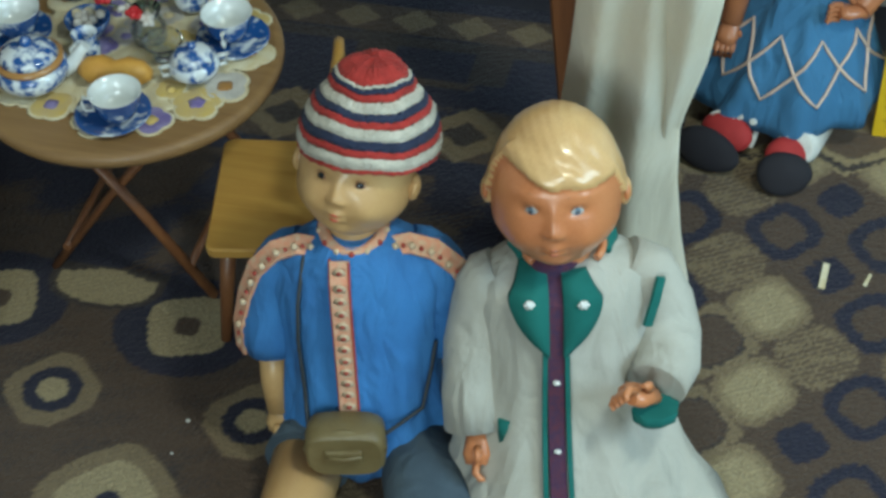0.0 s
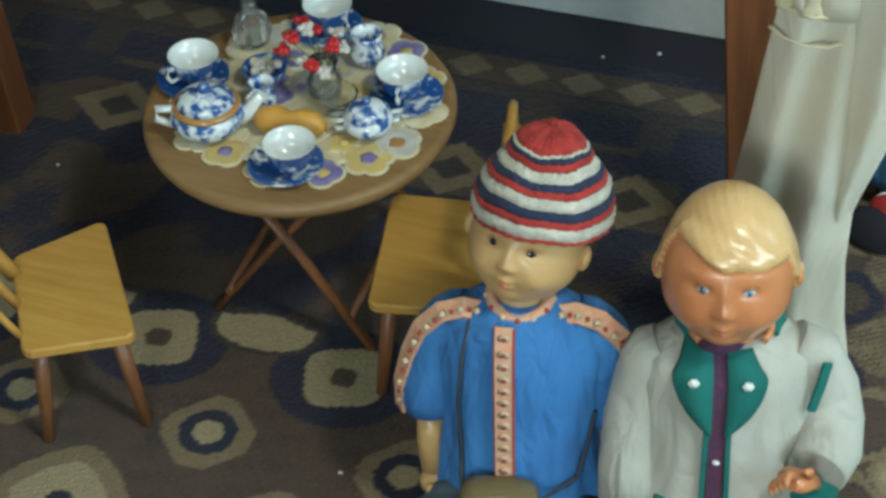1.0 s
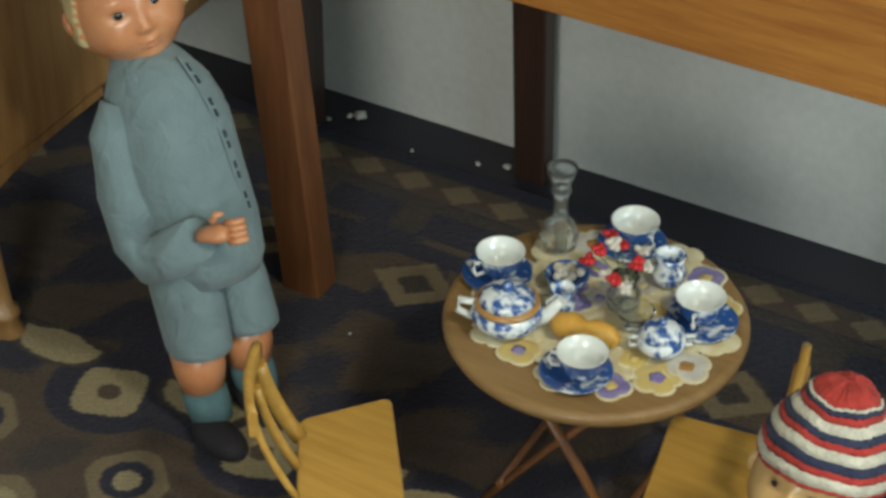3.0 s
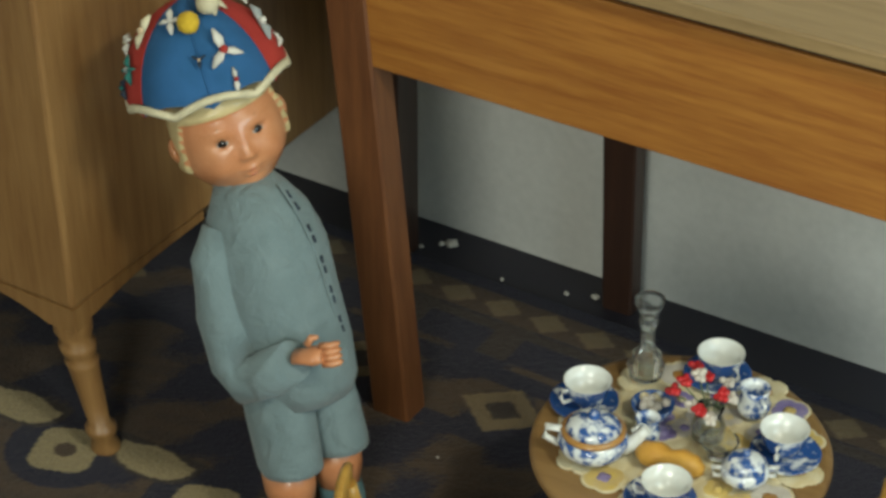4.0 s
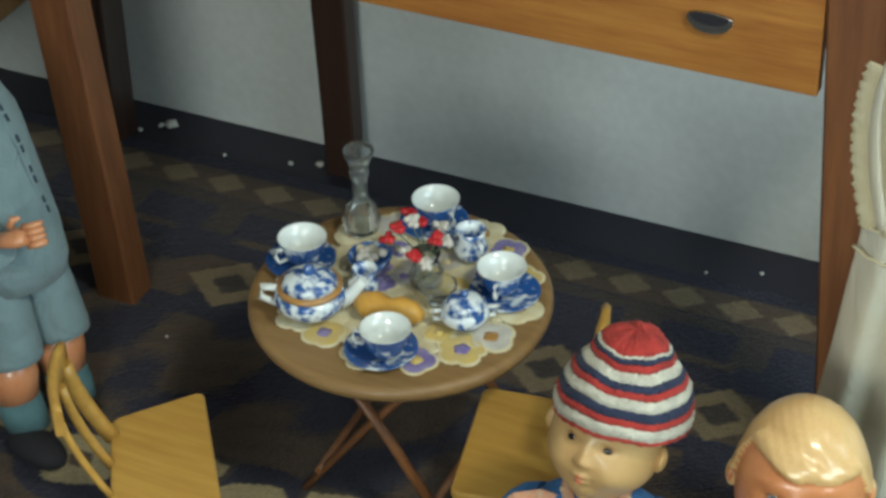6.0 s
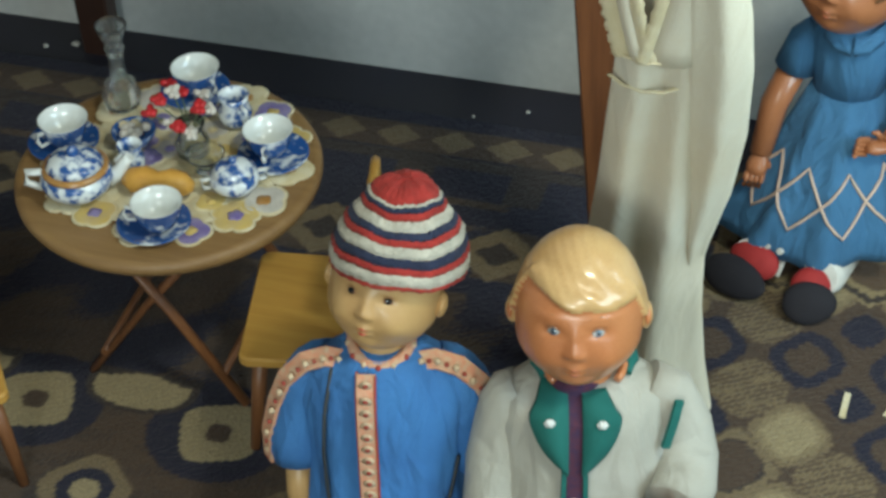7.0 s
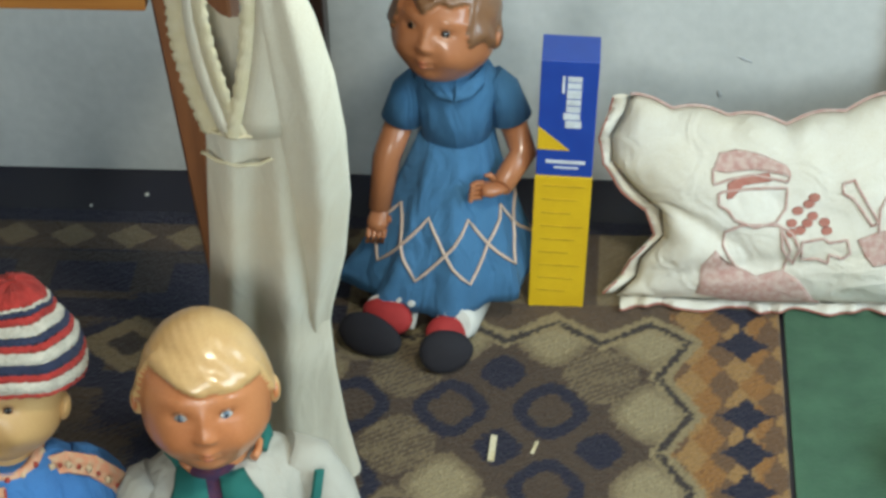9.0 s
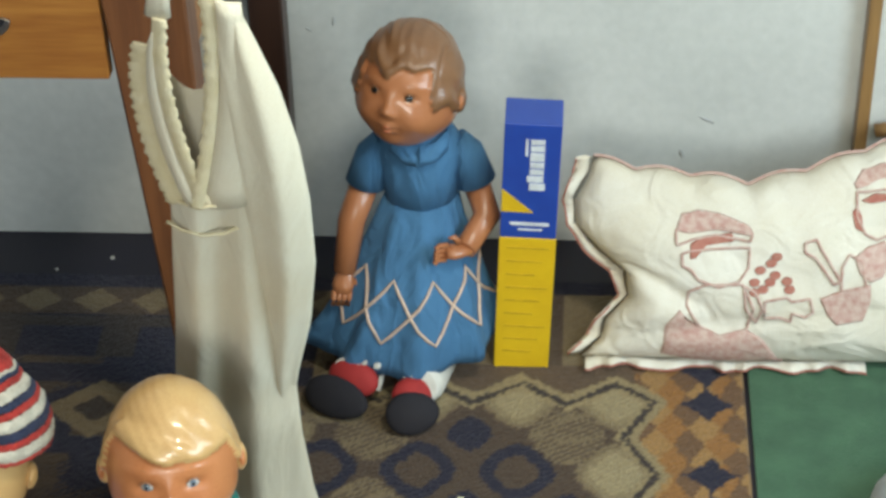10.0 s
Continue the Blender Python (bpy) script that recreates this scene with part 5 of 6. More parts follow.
Form().ball(cap_m @ Vector((0.026, -0.046, 0.090)), 0.014, CORD, 14, 10, None, lambda u: u * (1 + 0.1 * math.sin(9 * u.x) * math.sin(8 * u.z))).done("pompom", cap, "cream pompom")


def petals(a, w, size, n, turn, m, heart):
    """A felt flower that lies on the crown: n petals round a small heart."""
    a = radians(a)
    out = Vector((math.cos(a), math.sin(a), 0.25 + 1.2 * w ** 3)).normalized()
    c = Vector((cap_r(w) * 1.03 * math.cos(a), cap_r(w) * 1.03 * math.sin(a), -0.002 + 0.104 * w)) + out * 0.003
    east = Vector((-math.sin(a), math.cos(a), 0))
    north_ = out.cross(east).normalized()
    f = Form()
    for k in range(n):
        b = radians(turn) + 2 * math.pi * k / n
        way = east * math.cos(b) + north_ * math.sin(b)
        f.tube([cap_m @ (c + out * 0.001), cap_m @ (c + way * size * 0.5 + out * 0.003), cap_m @ (c + way * size)], [size * 0.16, size * 0.30, size * 0.08], m, 8, 0.6)
    f.ball(cap_m @ (c + out * 0.004), size * 0.22, heart, 10, 8)
    f.done("felt_motif", cap)


for spec in ((-72, 0.46, 0.024, 3, 95, WHITECLOTH, HATRED), (-72, 0.17, 0.013, 2, 80, WHITECLOTH, HATRED), (-92, 0.44, 0.009, 3, 20, NAVYTRIM, BRAIDD), (-20, 0.50, 0.021, 2, 75, GREYFELT, WHITECLOTH),
             (-14, 0.26, 0.010, 3, 90, WHITECLOTH, WHITECLOTH), (-160, 0.42, 0.016, 4, 10, TEAL, GREYFELT), (-172, 0.22, 0.013, 3, 60, NAVYTRIM, TEAL), (-150, 0.74, 0.020, 2, 70, CORD, BRAIDD),
             (-178, 0.62, 0.015, 3, 30, WHITECLOTH, CORD), (-112, 0.80, 0.015, 4, 0, WHITECLOTH, WHITECLOTH), (-50, 0.84, 0.018, 5, 20, CORD, POMYELLOW), (20, 0.70, 0.014, 3, 0, WHITECLOTH, GREYFELT)):
    petals(*spec)

# the seated doll in the blue dress
d = Form()
gx4, gy4, fy4 = 0.808, 0.425, 3.0
fw4, sd4 = Vector((math.sin(radians(fy4)), -math.cos(radians(fy4)), 0)), Vector((math.cos(radians(fy4)), math.sin(radians(fy4)), 0))


def at4(r, f_, z):
    p = Vector((gx4, gy4, 0)) + sd4 * r + fw4 * f_
    return (p.x, p.y, z)


head(d, (0.8010, 0.402, 0.413), 0.0635, -17, -21, SKIN_D, BROWNHAIR, EYED, "wave", 4, 1.20, 0.095, LIPS)
d.ovals([(*at4(0, 0.01, 0.31), 0.027, 0.027, 0), (*at4(0, 0.016, 0.37), 0.027, 0.027, 0)], SKIN_D, 18)
bod4 = [(0.342, 0.030, 0.028, 0.008), (0.332, 0.046, 0.038, 0.008), (0.314, 0.056, 0.042, 0.008), (0.280, 0.050, 0.043, 0.010), (0.240, 0.044, 0.042, 0.014)]
d.ovals([(*at4(0, o, z), rx, ry, fy4) for z, rx, ry, o in bod4], DRESS, 40, 7, 0.01)
skirt4 = [(0.246, 0.045, 0.043, 0.014), (0.215, 0.054, 0.053, 0.022), (0.170, 0.071, 0.072, 0.034), (0.125, 0.088, 0.085, 0.045), (0.090, 0.103, 0.093, 0.050), (0.066, 0.114, 0.095, 0.050), (0.050, 0.118, 0.094, 0.050)]
K4 = 8


def skirt_r(a, share):
    return 1 + 0.085 * (0.35 + 0.65 * share) * (math.sin(K4 * a + 0.4) + 0.5 * math.sin(4 * a + 1.3) + 0.3 * math.sin(2 * K4 * a))


d.loft([[at4(-0.026 * k / 6 + rx * skirt_r(a, k / 6) * math.cos(a), o - ry * skirt_r(a, k / 6) * math.sin(a), z) for a in (2 * math.pi * i / 108 for i in range(108))] for k, (z, rx, ry, o) in enumerate(skirt4)], DRESS)


def on_skirt(a, z, out=0.0018):
    zs4 = [s[0] for s in skirt4][::-1]
    rx, ry, o = (float(np.interp(z, zs4, [s[c] for s in skirt4][::-1])) for c in (1, 2, 3))
    share = float(np.interp(z, zs4, [6, 5, 4, 3, 2, 1, 0])) / 6
    k = skirt_r(a, share)
    return at4(-0.026 * share + (rx * k + out) * math.cos(a), o - (ry * k + out) * math.sin(a), z)


hi_, lo_, step = 0.172, 0.098, radians(40)
for sgn in (0, 1):
    pts = []
    for k in range(-5, 1):
        za, zb = (hi_, lo_) if (k + sgn) % 2 == 0 else (lo_, hi_)
        for t in range(6):
            w = t / 6
            pts.append(on_skirt((k + w) * step + radians(8), za + (zb - za) * w))
    d.tube(pts, 0.0022, RICRAC, 6)
for s in (-1, 1):
    d.tube([at4(s * 0.042, 0.008, 0.318), at4(s * 0.056, 0.010, 0.302), at4(s * 0.068, 0.014, 0.262)], [0.019, 0.023, 0.026], DRESS, 24)
    if s < 0:
        arm = [at4(-0.066, 0.016, 0.270), at4(-0.088, 0.03, 0.215), at4(-0.098, 0.058, 0.155)]
        hd, hs = (-0.15, -0.7, -0.9), (1, 0, 0)
    else:
        arm = [at4(0.066, 0.016, 0.270), at4(0.082, 0.034, 0.222), at4(0.054, 0.082, 0.206)]
        hd, hs = (-0.9, -0.45, 0.15), (0.1, 0.2, 0.9)
    d.tube(arm, [0.018, 0.0175, 0.014], SKIN_D, 16)
    doll_hand(d, arm[-1], hd, hs, 0.0145, SKIN_D)
    # the turned-down collar
    d.loft([[at4(s * r1, 0.008 + f1 + dd, z1 + dz) for r1, f1, z1 in ((0.002, 0.038, 0.330), (0.020, 0.036, 0.334), (0.036, 0.020, 0.342), (0.038, -0.004, 0.348))] for dd, dz in ((0.0, 0.006), (0.012, -0.006), (0.014, -0.014), (0.011, -0.013))], DRESS, closed=False)
for s, tip, turn in ((-1, (0.705, 0.262), -48), (1, (0.803, 0.236), 6)):
    kx, ky = gx4 - 0.02 + s * 0.040, 0.345
    d.tube([(kx, ky, 0.030), ((kx + tip[0]) / 2, (ky + tip[1]) / 2, 0.034), (tip[0] * 0.74 + kx * 0.26, tip[1] * 0.74 + ky * 0.26, 0.050)], [0.025, 0.025, 0.023], WHITECLOTH, 20)
    nn = Vector((0.10 if s > 0 else -0.28, -0.74, 0.62)).normalized()
    ll = Vector((0.93, -0.30, -0.10) if s < 0 else (1.0, 0.12, 0.10))
    ll = (ll - nn * ll.dot(nn)).normalized()
    tm = Matrix((ll, nn.cross(ll), nn)).transposed().to_4x4()
    long_, wide_ = (0.044, 0.026) if s < 0 else (0.034, 0.027)
    c4 = Vector((*tip, 0.032))
    d.ball(c4, (long_, wide_, 0.011), SHOEDARK, 28, 12, tm, lambda u: Vector((u.x, u.y * (1 - 0.12 * u.x), u.z)))
    d.ball(c4 - nn * 0.012 + Vector((0.017 if s < 0 else 0.0, 0.014, 0.021 if s < 0 else 0.016)), (long_ * 0.78, wide_ * 0.90, 0.014), SHOERED, 28, 14, tm)
    for q in (0.25, 0.65):
        d.tube([c4 - nn * 0.012 + Vector((0.016 if s < 0 else 0.0, 0.013, 0.021 if s < 0 else 0.016)) + tm.to_3x3() @ Vector((long_ * q * (1 if s < 0 else 0.6), wide_ * 1.0 * math.sin(a), -0.021 * math.cos(a))) for a in (math.pi * (-0.1 + 0.7 * k / 10) for k in range(11))], 0.0042, WHITECLOTH, 8)
d.done("doll", None, "seated doll with brown moulded hair in a blue linen dress", "doll", "dolls")

# ---- the ivory gown that hangs from the desk ----
gown = thing("ivory_gown", (0, 0, 0), "long ivory cotton gown with lace edges hanging at the desk corner", "gown")


def cloth(rows, m, n, fold, depth, seed):
    """A flattened hanging tube: rows of z, left x, right x, y, half depth."""
    f, rings = Form(), []
    for k, (z, xl, xr, y, h) in enumerate(rows):
        c, w, ring = (xl + xr) / 2, (xr - xl) / 2, []
        for i in range(n):
            a = 2 * math.pi * i / n
            ripple = depth * math.sin(fold * math.cos(a) * 2.2 + seed + 0.35 * k) * (0.35 + 0.65 * k / len(rows))
            ring.append((c + w * math.cos(a), y + h * math.sin(a) + ripple * abs(math.sin(a)), z))
        rings.append(ring)
    return f.loft(rings, m, False)


skirt = cloth([(0.674, 0.636, 0.722, -0.17, 0.019), (0.633, 0.630, 0.721, -0.152, 0.022), (0.549, 0.616, 0.716, -0.115, 0.026), (0.433, 0.598, 0.712, -0.064, 0.031), (0.311, 0.577, 0.706, -0.015, 0.036), (0.185, 0.558, 0.700, 0.028, 0.040), (0.084, 0.546, 0.705, 0.044, 0.042), (0.012, 0.540, 0.716, 0.046, 0.044)], IVORY, 96, 2.7, 0.015, 0.7)
skirt.done("skirt", gown)
sleeve = cloth([(0.912, 0.715, 0.732, -0.25, 0.008), (0.876, 0.707, 0.740, -0.239, 0.013), (0.817, 0.704, 0.753, -0.221, 0.018), (0.741, 0.704, 0.762, -0.198, 0.022), (0.66, 0.701, 0.763, -0.169, 0.024), (0.549, 0.693, 0.755, -0.118, 0.025), (0.433, 0.684, 0.737, -0.065, 0.024), (0.327, 0.677, 0.712, -0.02, 0.021), (0.240, 0.676, 0.695, 0.018, 0.013)], IVORY, 48, 2.2, 0.006, 2.0)
sleeve.done("sleeve", gown)
# the bodice: two front panels that make the neck opening, and the back
left = Form()
L0 = bez((0.667, -0.259, 0.912), (0.646, -0.224, 0.806), (0.671, -0.19, 0.671), 12)
L1 = bez((0.650, -0.235, 0.872), (0.624, -0.206, 0.790), (0.649, -0.182, 0.671), 12)
left.loft([[p, p.lerp(q, 0.33) - Vector((0, 0.010, 0)), p.lerp(q, 0.66) - Vector((0, 0.009, 0)), q, q + Vector((0, 0.003, 0)), p.lerp(q, 0.5) - Vector((0, 0.005, 0)), p + Vector((0, 0.003, 0))] for p, q in zip(L0, L1)], IVORY)
left.done("front_panel", gown)
right = Form()
R0 = bez((0.711, -0.26, 0.934), (0.708, -0.226, 0.817), (0.666, -0.192, 0.671), 12)
R1 = bez((0.735, -0.257, 0.922), (0.73, -0.223, 0.817), (0.721, -0.182, 0.671), 12)
right.loft([[p, p.lerp(q, 0.33) - Vector((0, 0.008, 0)), p.lerp(q, 0.66) - Vector((0, 0.009, 0)), q, q + Vector((0, 0.003, 0)), p.lerp(q, 0.5) - Vector((0, 0.004, 0)), p + Vector((0, 0.003, 0))] for p, q in zip(R0, R1)], IVORY)
right.done("front_panel", gown)
back = Form()
back.loft([[Vector((0.641, -0.196, 0.801)).lerp(Vector((0.723, -0.196, 0.801)), i / 12).lerp(Vector((0.628, -0.144, 0.66)).lerp(Vector((0.713, -0.144, 0.66)), i / 12), n / 3) + Vector((0, 0.004 * math.sin(i), 0.03 * (abs(i - 6) / 6) ** 2 * (1 - n / 3))) for i in range(13)] for n in range(4)], IVORY, closed=False)
back.done("back_panel", gown)
for pts, width, out in ((L0, 0.009, 1), (R0, 0.009, -1), (L1, 0.013, -1)):
    fine = [pts[int(w)].lerp(pts[min(int(w) + 1, 12)], w - int(w)) for w in (12 * i / 90 for i in range(91))]
    rings = []
    for n, p in enumerate(fine):
        way = (fine[min(n + 1, 90)] - fine[max(n - 1, 0)]).normalized()
        side = Vector((0, -1, 0)).cross(way).normalized()
        side = side if side.x * out > 0 else -side
        wide = width * (0.78 + 0.22 * abs(math.sin(0.52 * n)) + 0.06 * math.sin(2.3 * n))
        lift = Vector((0, -0.005 - 0.0004 * math.sin(0.4 * n), 0))
        rings.append([p + lift - side * 0.004, p + lift + side * wide * 0.5 + Vector((0, -0.0012 + 0.0004 * math.sin(1.04 * n), 0)), p + lift + side * wide, p + lift + side * wide + Vector((0, 0.0014, 0)), p + lift - side * 0.004 + Vector((0, 0.0018, 0))])
    Form().loft(rings, LACE).done("lace_edge", gown, "yellowed scalloped lace band")
for p, q in (((0.63, -0.196, 0.676), (0.718, -0.198, 0.683)), ((0.624, -0.177, 0.63), (0.714, -0.181, 0.638))):
    Form().tube([Vector(p).lerp(Vector(q), 0.04 + 0.92 * i / 20) + Vector((0, 0.014 * (abs(i - 10) / 10) ** 2 + 0.001, 0.0008 * math.sin(1.3 * i) - 0.006 * math.sin(math.pi * i / 20))) for i in range(21)], 0.0022, LACE, 8, 0.7).done("waist_piping", gown, "yellowed waist piping")
for a, b in ((L0[0], (0.69, -0.279, 1.052)), (R0[0], (0.714, -0.279, 1.052))):
    Form().tube(bez(a, Vector(a).lerp(Vector(b), 0.5) + Vector((0, -0.004, 0)), b, 6), [0.011, 0.009, 0.008, 0.008, 0.008, 0.008, 0.008], IVORY, 10, 0.4).done("shoulder_strap", gown)
Form().tube([(0.702 + 0.012 * math.cos(q), -0.279, 1.052 + 0.010 * math.sin(q)) for q in (math.pi * n / 8 for n in range(9))], 0.008, IVORY, 10, 0.4).done("strap_loop", gown)

# ---- the card box ----
carton = thing("card_box", (0.934, 0.385, 0), "tall narrow blue and yellow card box standing upright", "box")
carton.matrix_world = pose(0.934, 0.385, 0, 0, 2.6, 0) 
Form().block((-0.036, -0.028, 0.0015), (0.034, 0.028, 0.216), YELLOWCARD, 0.001).done("lower_half", carton, "yellow printed lower half")
Form().block((-0.0355, -0.0275, 0.2162), (0.0335, 0.0275, 0.386), BLUECARD, 0.001).done("upper_half", carton, "blue printed upper half")
f = Form()
f.loft([[(x, y, z) for x, z in ((-0.035, 0.256), (0.004, 0.256), (-0.035, 0.290))] for y in (-0.0283, -0.0272)], YELLOWCARD, smooth=False)
f.done("corner_flash", carton, "yellow corner flash")
for k, (x0, x1, z0, z1) in enumerate(((-0.003, 0.016, 0.290, 0.300), (-0.006, 0.014, 0.302, 0.311), (-0.003, 0.014, 0.313, 0.321), (-0.003, 0.014, 0.323, 0.331), (-0.003, 0.014, 0.333, 0.345), (-0.003, 0.014, 0.347, 0.355), (-0.003, 0.014, 0.357, 0.364), (-0.006, -0.009, 0.340, 0.364), (-0.024, 0.024, 0.236, 0.2405), (-0.014, 0.016, 0.2285, 0.231))):
    Form().block((min(x0, x1), -0.0284, z0), (max(x0, x1), -0.0274, z1), WHITEINK, 0).done("print_bar", carton, "white printed bar")
for k in range(9):
    z = 0.200 - 0.021 * k
    Form().block((-0.026, -0.0289, z), (0.026 - 0.008 * (k % 3), -0.0279, z + 0.0022), GREYINK, 0).done("print_line", carton, "faint printed line")

# ---- the embroidered pillow ----
pil = thing("pillow", (0, 0, 0), "cream cotton pillow with scalloped edge and red embroidery", "pillow")
PX0, PX1, PH = 1.012, 1.560, 0.250
ptilt = Matrix.Translation((0, 0.374, 0.012)) @ Matrix.Rotation(radians(-28.5), 4, "X")


def pill(s, t, side):
    """A point of the pillow's skin: s and t from 0 to 1 across and up it, side -1 in front."""
    left = float(np.interp(t, [0, 0.10, 0.20, 0.32, 0.45, 0.55, 0.68, 0.80, 0.92, 1], [-0.002, 0.024, 0.030, 0.058, 0.054, 0.022, -0.010, -0.012, 0.006, 0.010]))
    x = PX0 + left * (1 - s) ** 7 + (PX1 - PX0) * s
    rise = float(np.interp(s, [0, 0.10, 0.28, 0.38, 0.52, 0.68, 1], [0.006, -0.006, -0.016, -0.024, -0.004, 0.028, 0.034]))
    e = (max(0.0, 1 - abs(2 * s - 1) ** 4.0) * max(0.0, 1 - abs(2 * t - 1) ** 3.0)) ** 0.55
    y = side * 0.060 * e
    crease = 0.005 * math.sin(16 * s + 9 * t) * math.sin(5 * t + 3 * s) * e
    crease += 0.016 * math.exp(-((t - 0.46 + 0.9 * (s - 0.10)) / 0.045) ** 2) * math.exp(-((s - 0.14) / 0.12) ** 2) * e
    crease += 0.010 * math.exp(-((t - 0.14 - 0.25 * s) / 0.05) ** 2) * e * (0.5 + 0.5 * math.sin(7 * s))
    crease += 0.010 * math.exp(-((s - 0.44 - 0.15 * (1 - t)) / 0.03) ** 2) * max(0.0, t - 0.55) * 2 * e
    y -= side * crease
    z = PH * t + rise * t * t + 0.0075 * abs(math.sin(7.5 * math.pi * s + 0.6)) * t ** 6
    return ptilt @ Vector((x, y, z))


def ruffle(name, s0, t0, s1, t1, out, wide, waves, label):
    """A gathered frill along an edge: a wavy strip with thickness."""
    g, rings, n = Form(), [], 150
    for i in range(n + 1):
        w = i / n
        p = pill(s0 + (s1 - s0) * w, t0 + (t1 - t0) * w, -1)
        ph = 2 * math.pi * waves * (w + 0.018 * math.sin(9 * w + 1))
        o = Vector(out) * wide * (0.85 + 0.25 * math.sin(ph * 0.37 + 1))
        lift = Vector((0, -1, 0.6)) * 0.006 * math.sin(ph) * (0.55 + 0.45 * math.sin(ph * 0.23))
        rings.append([p + Vector((0, 0.004, 0)), p + o * 0.5 + lift * 0.8, p + o + lift * 1.3, p + o * 1.02 + lift * 1.3 + Vector((0, 0.0025, 0.002)), p + o * 0.5 + lift * 0.8 + Vector((0, 0.004, 0.003))])
    g.loft(rings, PILLOW)
    fr = g.done(name, pil, label)
    h = Form()
    h.tube([r[2] + Vector((0, -0.0008, 0)) for r in rings], 0.0014, REDTHREAD, 6)
    h.done("edge_stitching", fr, "red edge stitching")


N, M = 64, 40
f = Form()
for side in (-1, 1):
    f.loft([[pill(i / N, j / M, side) for i in range(N + 1)] for j in range(M + 1)], PILLOW, closed=False)
bmesh.ops.remove_doubles(f.bm, verts=f.bm.verts, dist=0.0004)
f.done("cushion", pil)
edge = [pill(i / 120, 1, -1) for i in range(121)]
Form().tube([p + Vector((0, -0.002, 0.003)) for p in edge], 0.0019, PINKTHREAD, 8).done("scallop_edge", pil, "red scalloped stitching")
ruffle("side_ruffle", 0.0, 0.02, 0.0, 0.99, (-1, -0.1, 0), 0.020, 6, "gathered side ruffle")
ruffle("bottom_ruffle", 0.01, 0.0, 0.66, 0.0, (0, -1, -0.02), 0.022, 11, "gathered bottom ruffle")


def stitched(name, outline, m, label, fill=True):
    """Plain embroidered shape on the pillow's front, from an outline in s, t; filled, or a line of stitches."""
    g = Form()
    outline = [tuple(Vector(p).lerp(Vector(q), w / 6)) for p, q in zip(outline, outline[1:] + outline[:1]) for w in range(6)]
    pts = [pill(s, t, -1) + Vector((0, -0.0022, 0)) for s, t in outline]
    if fill:
        c = sum((Vector(o) for o in outline), Vector((0, 0))) / len(outline)
        rings = [[pill(c.x + (s - c.x) * k, c.y + (t - c.y) * k, -1) + Vector((0, -lift, 0)) for s, t in outline] for k, lift in ((1.0, 0.0005), (0.98, 0.0024), (0.9, 0.003), (0.8, 0.003), (0.7, 0.003), (0.6, 0.003), (0.5, 0.003), (0.4, 0.003), (0.3, 0.003), (0.15, 0.003))]
        g.loft(rings, m)
    else:
        g.tube(pts + pts[:1], 0.0017, m, 6, 1, False)
    return g.done(name, pil, label)


def oval(cs, ct, rs, rt, n=20, a0=0, a1=360):
    return [(cs + rs * math.cos(radians(a0 + (a1 - a0) * i / n)), ct + rt * math.sin(radians(a0 + (a1 - a0) * i / n))) for i in range(n)]


stitched("stitched_cap", [(0.213, 0.731), (0.225, 0.816), (0.259, 0.84), (0.319, 0.826), (0.375, 0.793), (0.385, 0.751), (0.304, 0.757), (0.245, 0.727)], PINKTHREAD, "filled red cap shape")
stitched("stitched_outline", [(0.213, 0.731), (0.245, 0.723), (0.303, 0.749), (0.384, 0.743), (0.378, 0.701), (0.303, 0.716), (0.247, 0.683), (0.213, 0.649)], PINKTHREAD, "stitched band outline", False)
stitched("stitched_patch", [(0.238, 0.581), (0.244, 0.659), (0.267, 0.693), (0.337, 0.734), (0.343, 0.694), (0.3, 0.683), (0.262, 0.634), (0.25, 0.584)], REDTHREAD, "filled red patch")
stitched("stitched_outline", [(0.238, 0.622), (0.221, 0.606), (0.217, 0.54), (0.236, 0.522), (0.251, 0.467), (0.3, 0.434), (0.35, 0.47), (0.374, 0.55), (0.378, 0.666)], PINKTHREAD, "round stitched outline", False)
stitched("stitched_outline", [(0.224, 0.4), (0.268, 0.444), (0.358, 0.456), (0.386, 0.32), (0.374, 0.201), (0.311, 0.165), (0.261, 0.215), (0.219, 0.324)], PINKTHREAD, "stitched body outline", False)
stitched("stitched_panel", [(0.175, 0.054), (0.175, 0.214), (0.201, 0.3), (0.239, 0.235), (0.311, 0.165), (0.374, 0.201), (0.412, 0.15), (0.46, 0.005), (0.469, 0.008), (0.381, 0.008), (0.269, 0.008)], PINKTHREAD, "broad hatched red panel")
stitched("stitched_outline", [(0.362, 0.448), (0.388, 0.417), (0.407, 0.324), (0.395, 0.241), (0.367, 0.323)], PINKTHREAD, "stitched outline", False)
stitched("stitched_outline", [(0.412, 0.364), (0.462, 0.382), (0.475, 0.359), (0.516, 0.373), (0.524, 0.301), (0.506, 0.275), (0.476, 0.297), (0.474, 0.25), (0.449, 0.272), (0.413, 0.267)], PINKTHREAD, "stitched outline", False)
stitched("stitched_outline", [(0.501, 0.668), (0.526, 0.679), (0.539, 0.618), (0.583, 0.457), (0.569, 0.441), (0.525, 0.584), (0.501, 0.617)], PINKTHREAD, "stitched outline", False)
stitched("stitched_basket", [(0.538, 0.37), (0.576, 0.403), (0.651, 0.433), (0.653, 0.351), (0.638, 0.256), (0.578, 0.233), (0.556, 0.284)], PINKTHREAD, "hatched red basket shape")
stitched("stitched_outline", [(0.585, 0.406), (0.585, 0.524), (0.601, 0.585), (0.63, 0.545), (0.64, 0.427)], PINKTHREAD, "stitched handle outline", False)
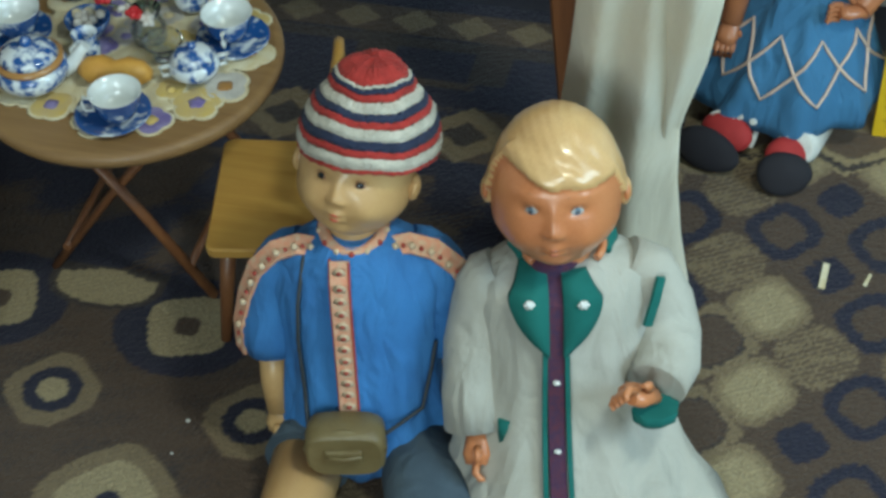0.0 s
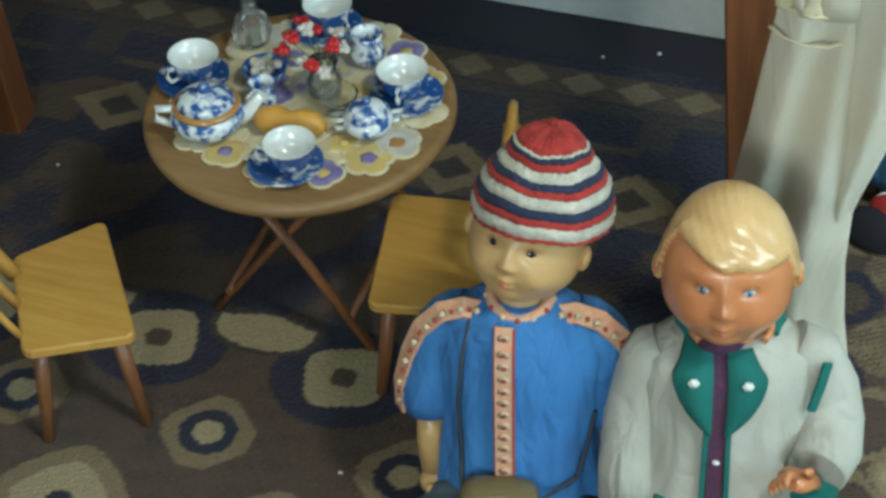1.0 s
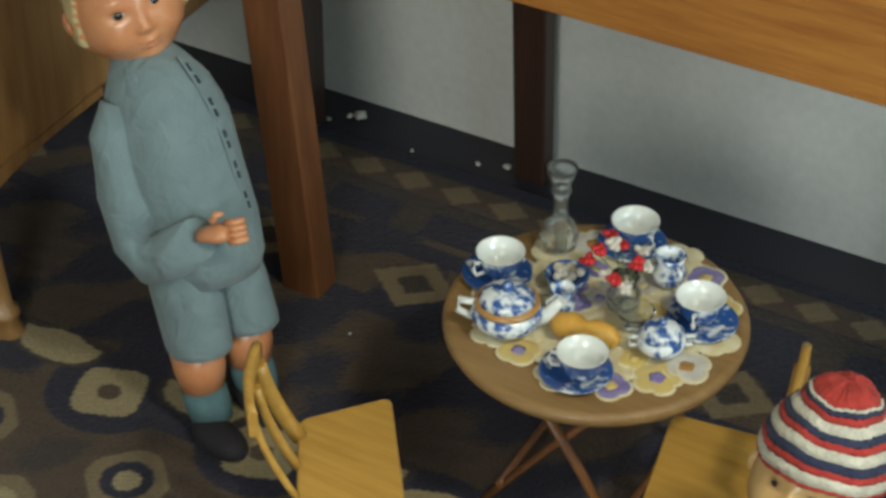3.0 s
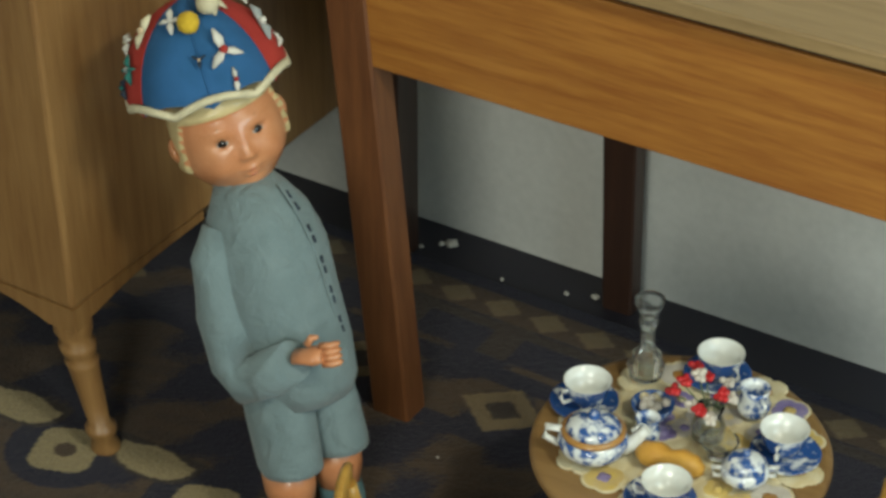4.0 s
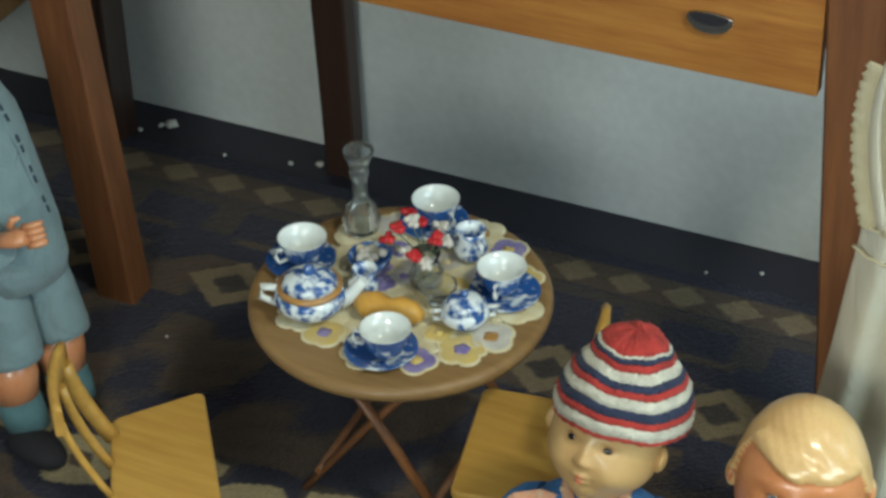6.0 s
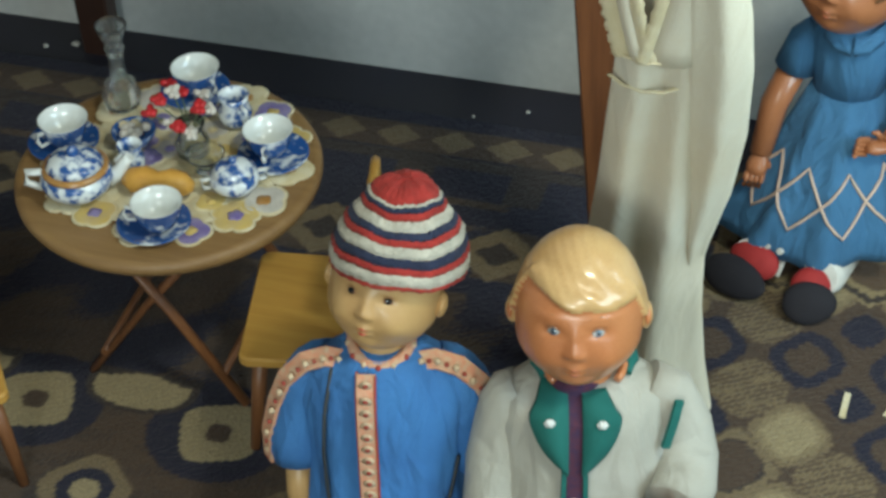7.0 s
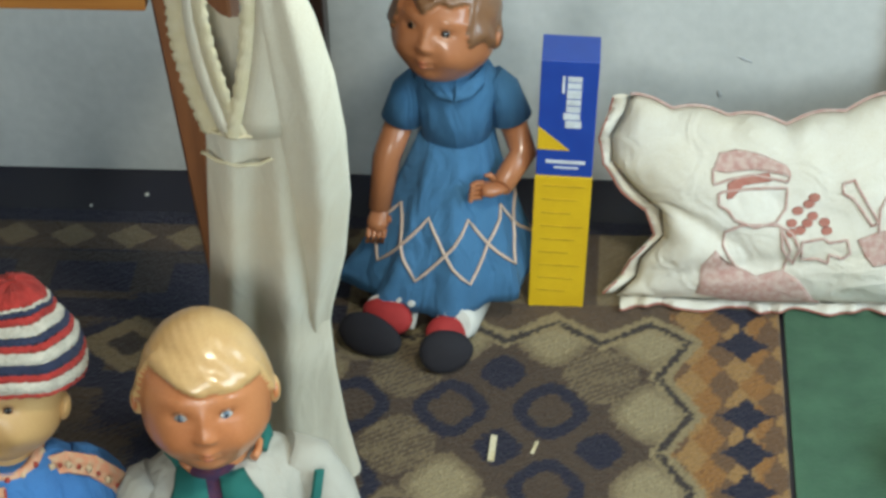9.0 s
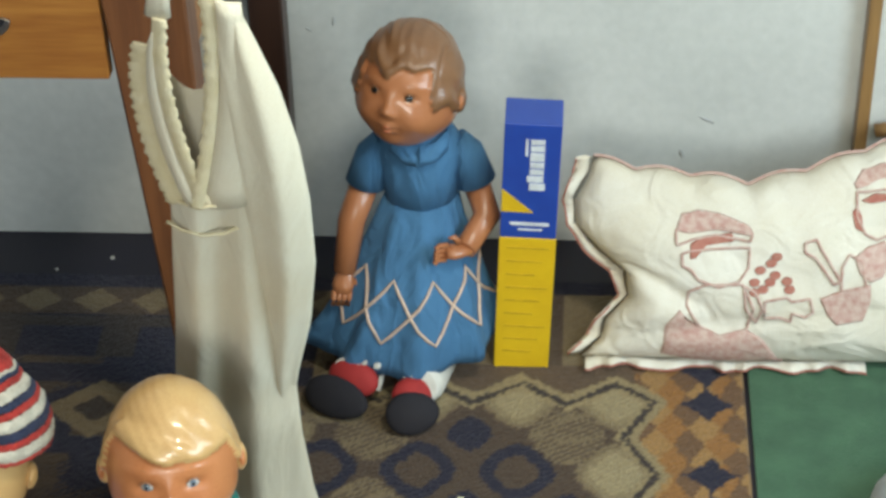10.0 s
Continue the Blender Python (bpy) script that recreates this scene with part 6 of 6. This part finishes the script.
stitched("stitched_cap", [(0.609, 0.889), (0.629, 0.943), (0.672, 0.938), (0.711, 0.917), (0.708, 0.874), (0.663, 0.885), (0.615, 0.868)], PINKTHREAD, "filled red cap shape")
stitched("stitched_patch", [(0.626, 0.817), (0.654, 0.833), (0.692, 0.811), (0.693, 0.789), (0.649, 0.797)], REDTHREAD, "filled red patch")
stitched("stitched_patch", [(0.606, 0.772), (0.617, 0.793), (0.628, 0.746), (0.632, 0.676), (0.613, 0.7)], REDTHREAD, "filled red patch")
stitched("stitched_outline", [(0.616, 0.857), (0.617, 0.751), (0.636, 0.667), (0.663, 0.633), (0.702, 0.655), (0.725, 0.732), (0.715, 0.827)], PINKTHREAD, "round stitched outline", False)
stitched("stitched_panel", [(0.612, 0.566), (0.641, 0.607), (0.68, 0.622), (0.702, 0.566), (0.677, 0.462), (0.651, 0.443), (0.626, 0.484)], PINKTHREAD, "hatched red panel")
for s, t in [(0.438, 0.601), (0.426, 0.567), (0.401, 0.533), (0.435, 0.501), (0.387, 0.468), (0.423, 0.465), (0.462, 0.467), (0.468, 0.422), (0.407, 0.428), (0.387, 0.414)]:
    stitched("stitched_leaf", oval(s, t, 0.013, 0.022, 10), REDTHREAD, "red stitched leaf")

# ---- small things on the floor ----
cush = Form()
cush.ball((1.425, 0.075, 0.048), (0.075, 0.075, 0.046), GREYFELT, 28, 16, None, lambda u: u * (1 + 0.03 * math.sin(5 * u.x + 2 * u.y)))
cush.done("grey_cushion", None, "round grey plush cushion on the green carpet", "cushion")
rnd = random.Random(2)
for k, (x, y, s) in enumerate(((-0.655, 0.545, 0.008), (-0.604, 0.588, 0.011), (-0.620, 0.582, 0.006), (-0.488, 0.548, 0.004), (-0.383, 0.566, 0.005), (-0.340, 0.580, 0.007), (0.357, 0.575, 0.004), (0.284, 0.548, 0.003), (-0.645, 0.56, 0.005))):
    f = Form()
    f.ball((x, y, s * 0.55 - 0.0008), (s, s * 0.8, s * 0.6), PLASTER, 9, 6, pose(0, 0, 0, 0, 0, 40 * k), lambda u: u * (1 + 0.25 * math.sin(4 * u.x + k) * math.cos(5 * u.y)))
    f.done("plaster_crumb", None, "white plaster crumb on the dark floor by the wall", "crumb", "plaster crumbs")
for x, y, s in ((0.207, -0.272, 0.003), (0.205, -0.321, 0.0022), (-0.341, 0.123, 0.0025)):
    Form().ball((x, y, 0.0072), (s, s * 0.8, s * 0.7), PLASTER, 8, 6).done("lint_speck", None, "tiny white speck of lint on the rug", "speck", "specks on the rug")
f = Form()
f.loft([[(0.868 + dx, 0.094 + dy, z) for dx, dy in ((-0.004, -0.021), (0.0035, -0.022), (0.005, 0.020), (-0.0025, 0.021))] for z in (0.0066, 0.0092)], CREAM, smooth=False)
f.done("paper_strip", None, "short cream paper strip lying on the rug", "paper")
f = Form()
f.loft([[(0.918 + dx, 0.098 + dy, z) for dx, dy in ((-0.004, -0.010), (0.0, -0.011), (0.005, 0.008), (0.002, 0.010))] for z in (0.0066, 0.0085)], CREAM, smooth=False)
f.done("paper_scrap", None, "tiny cream paper scrap lying on the rug", "paper")
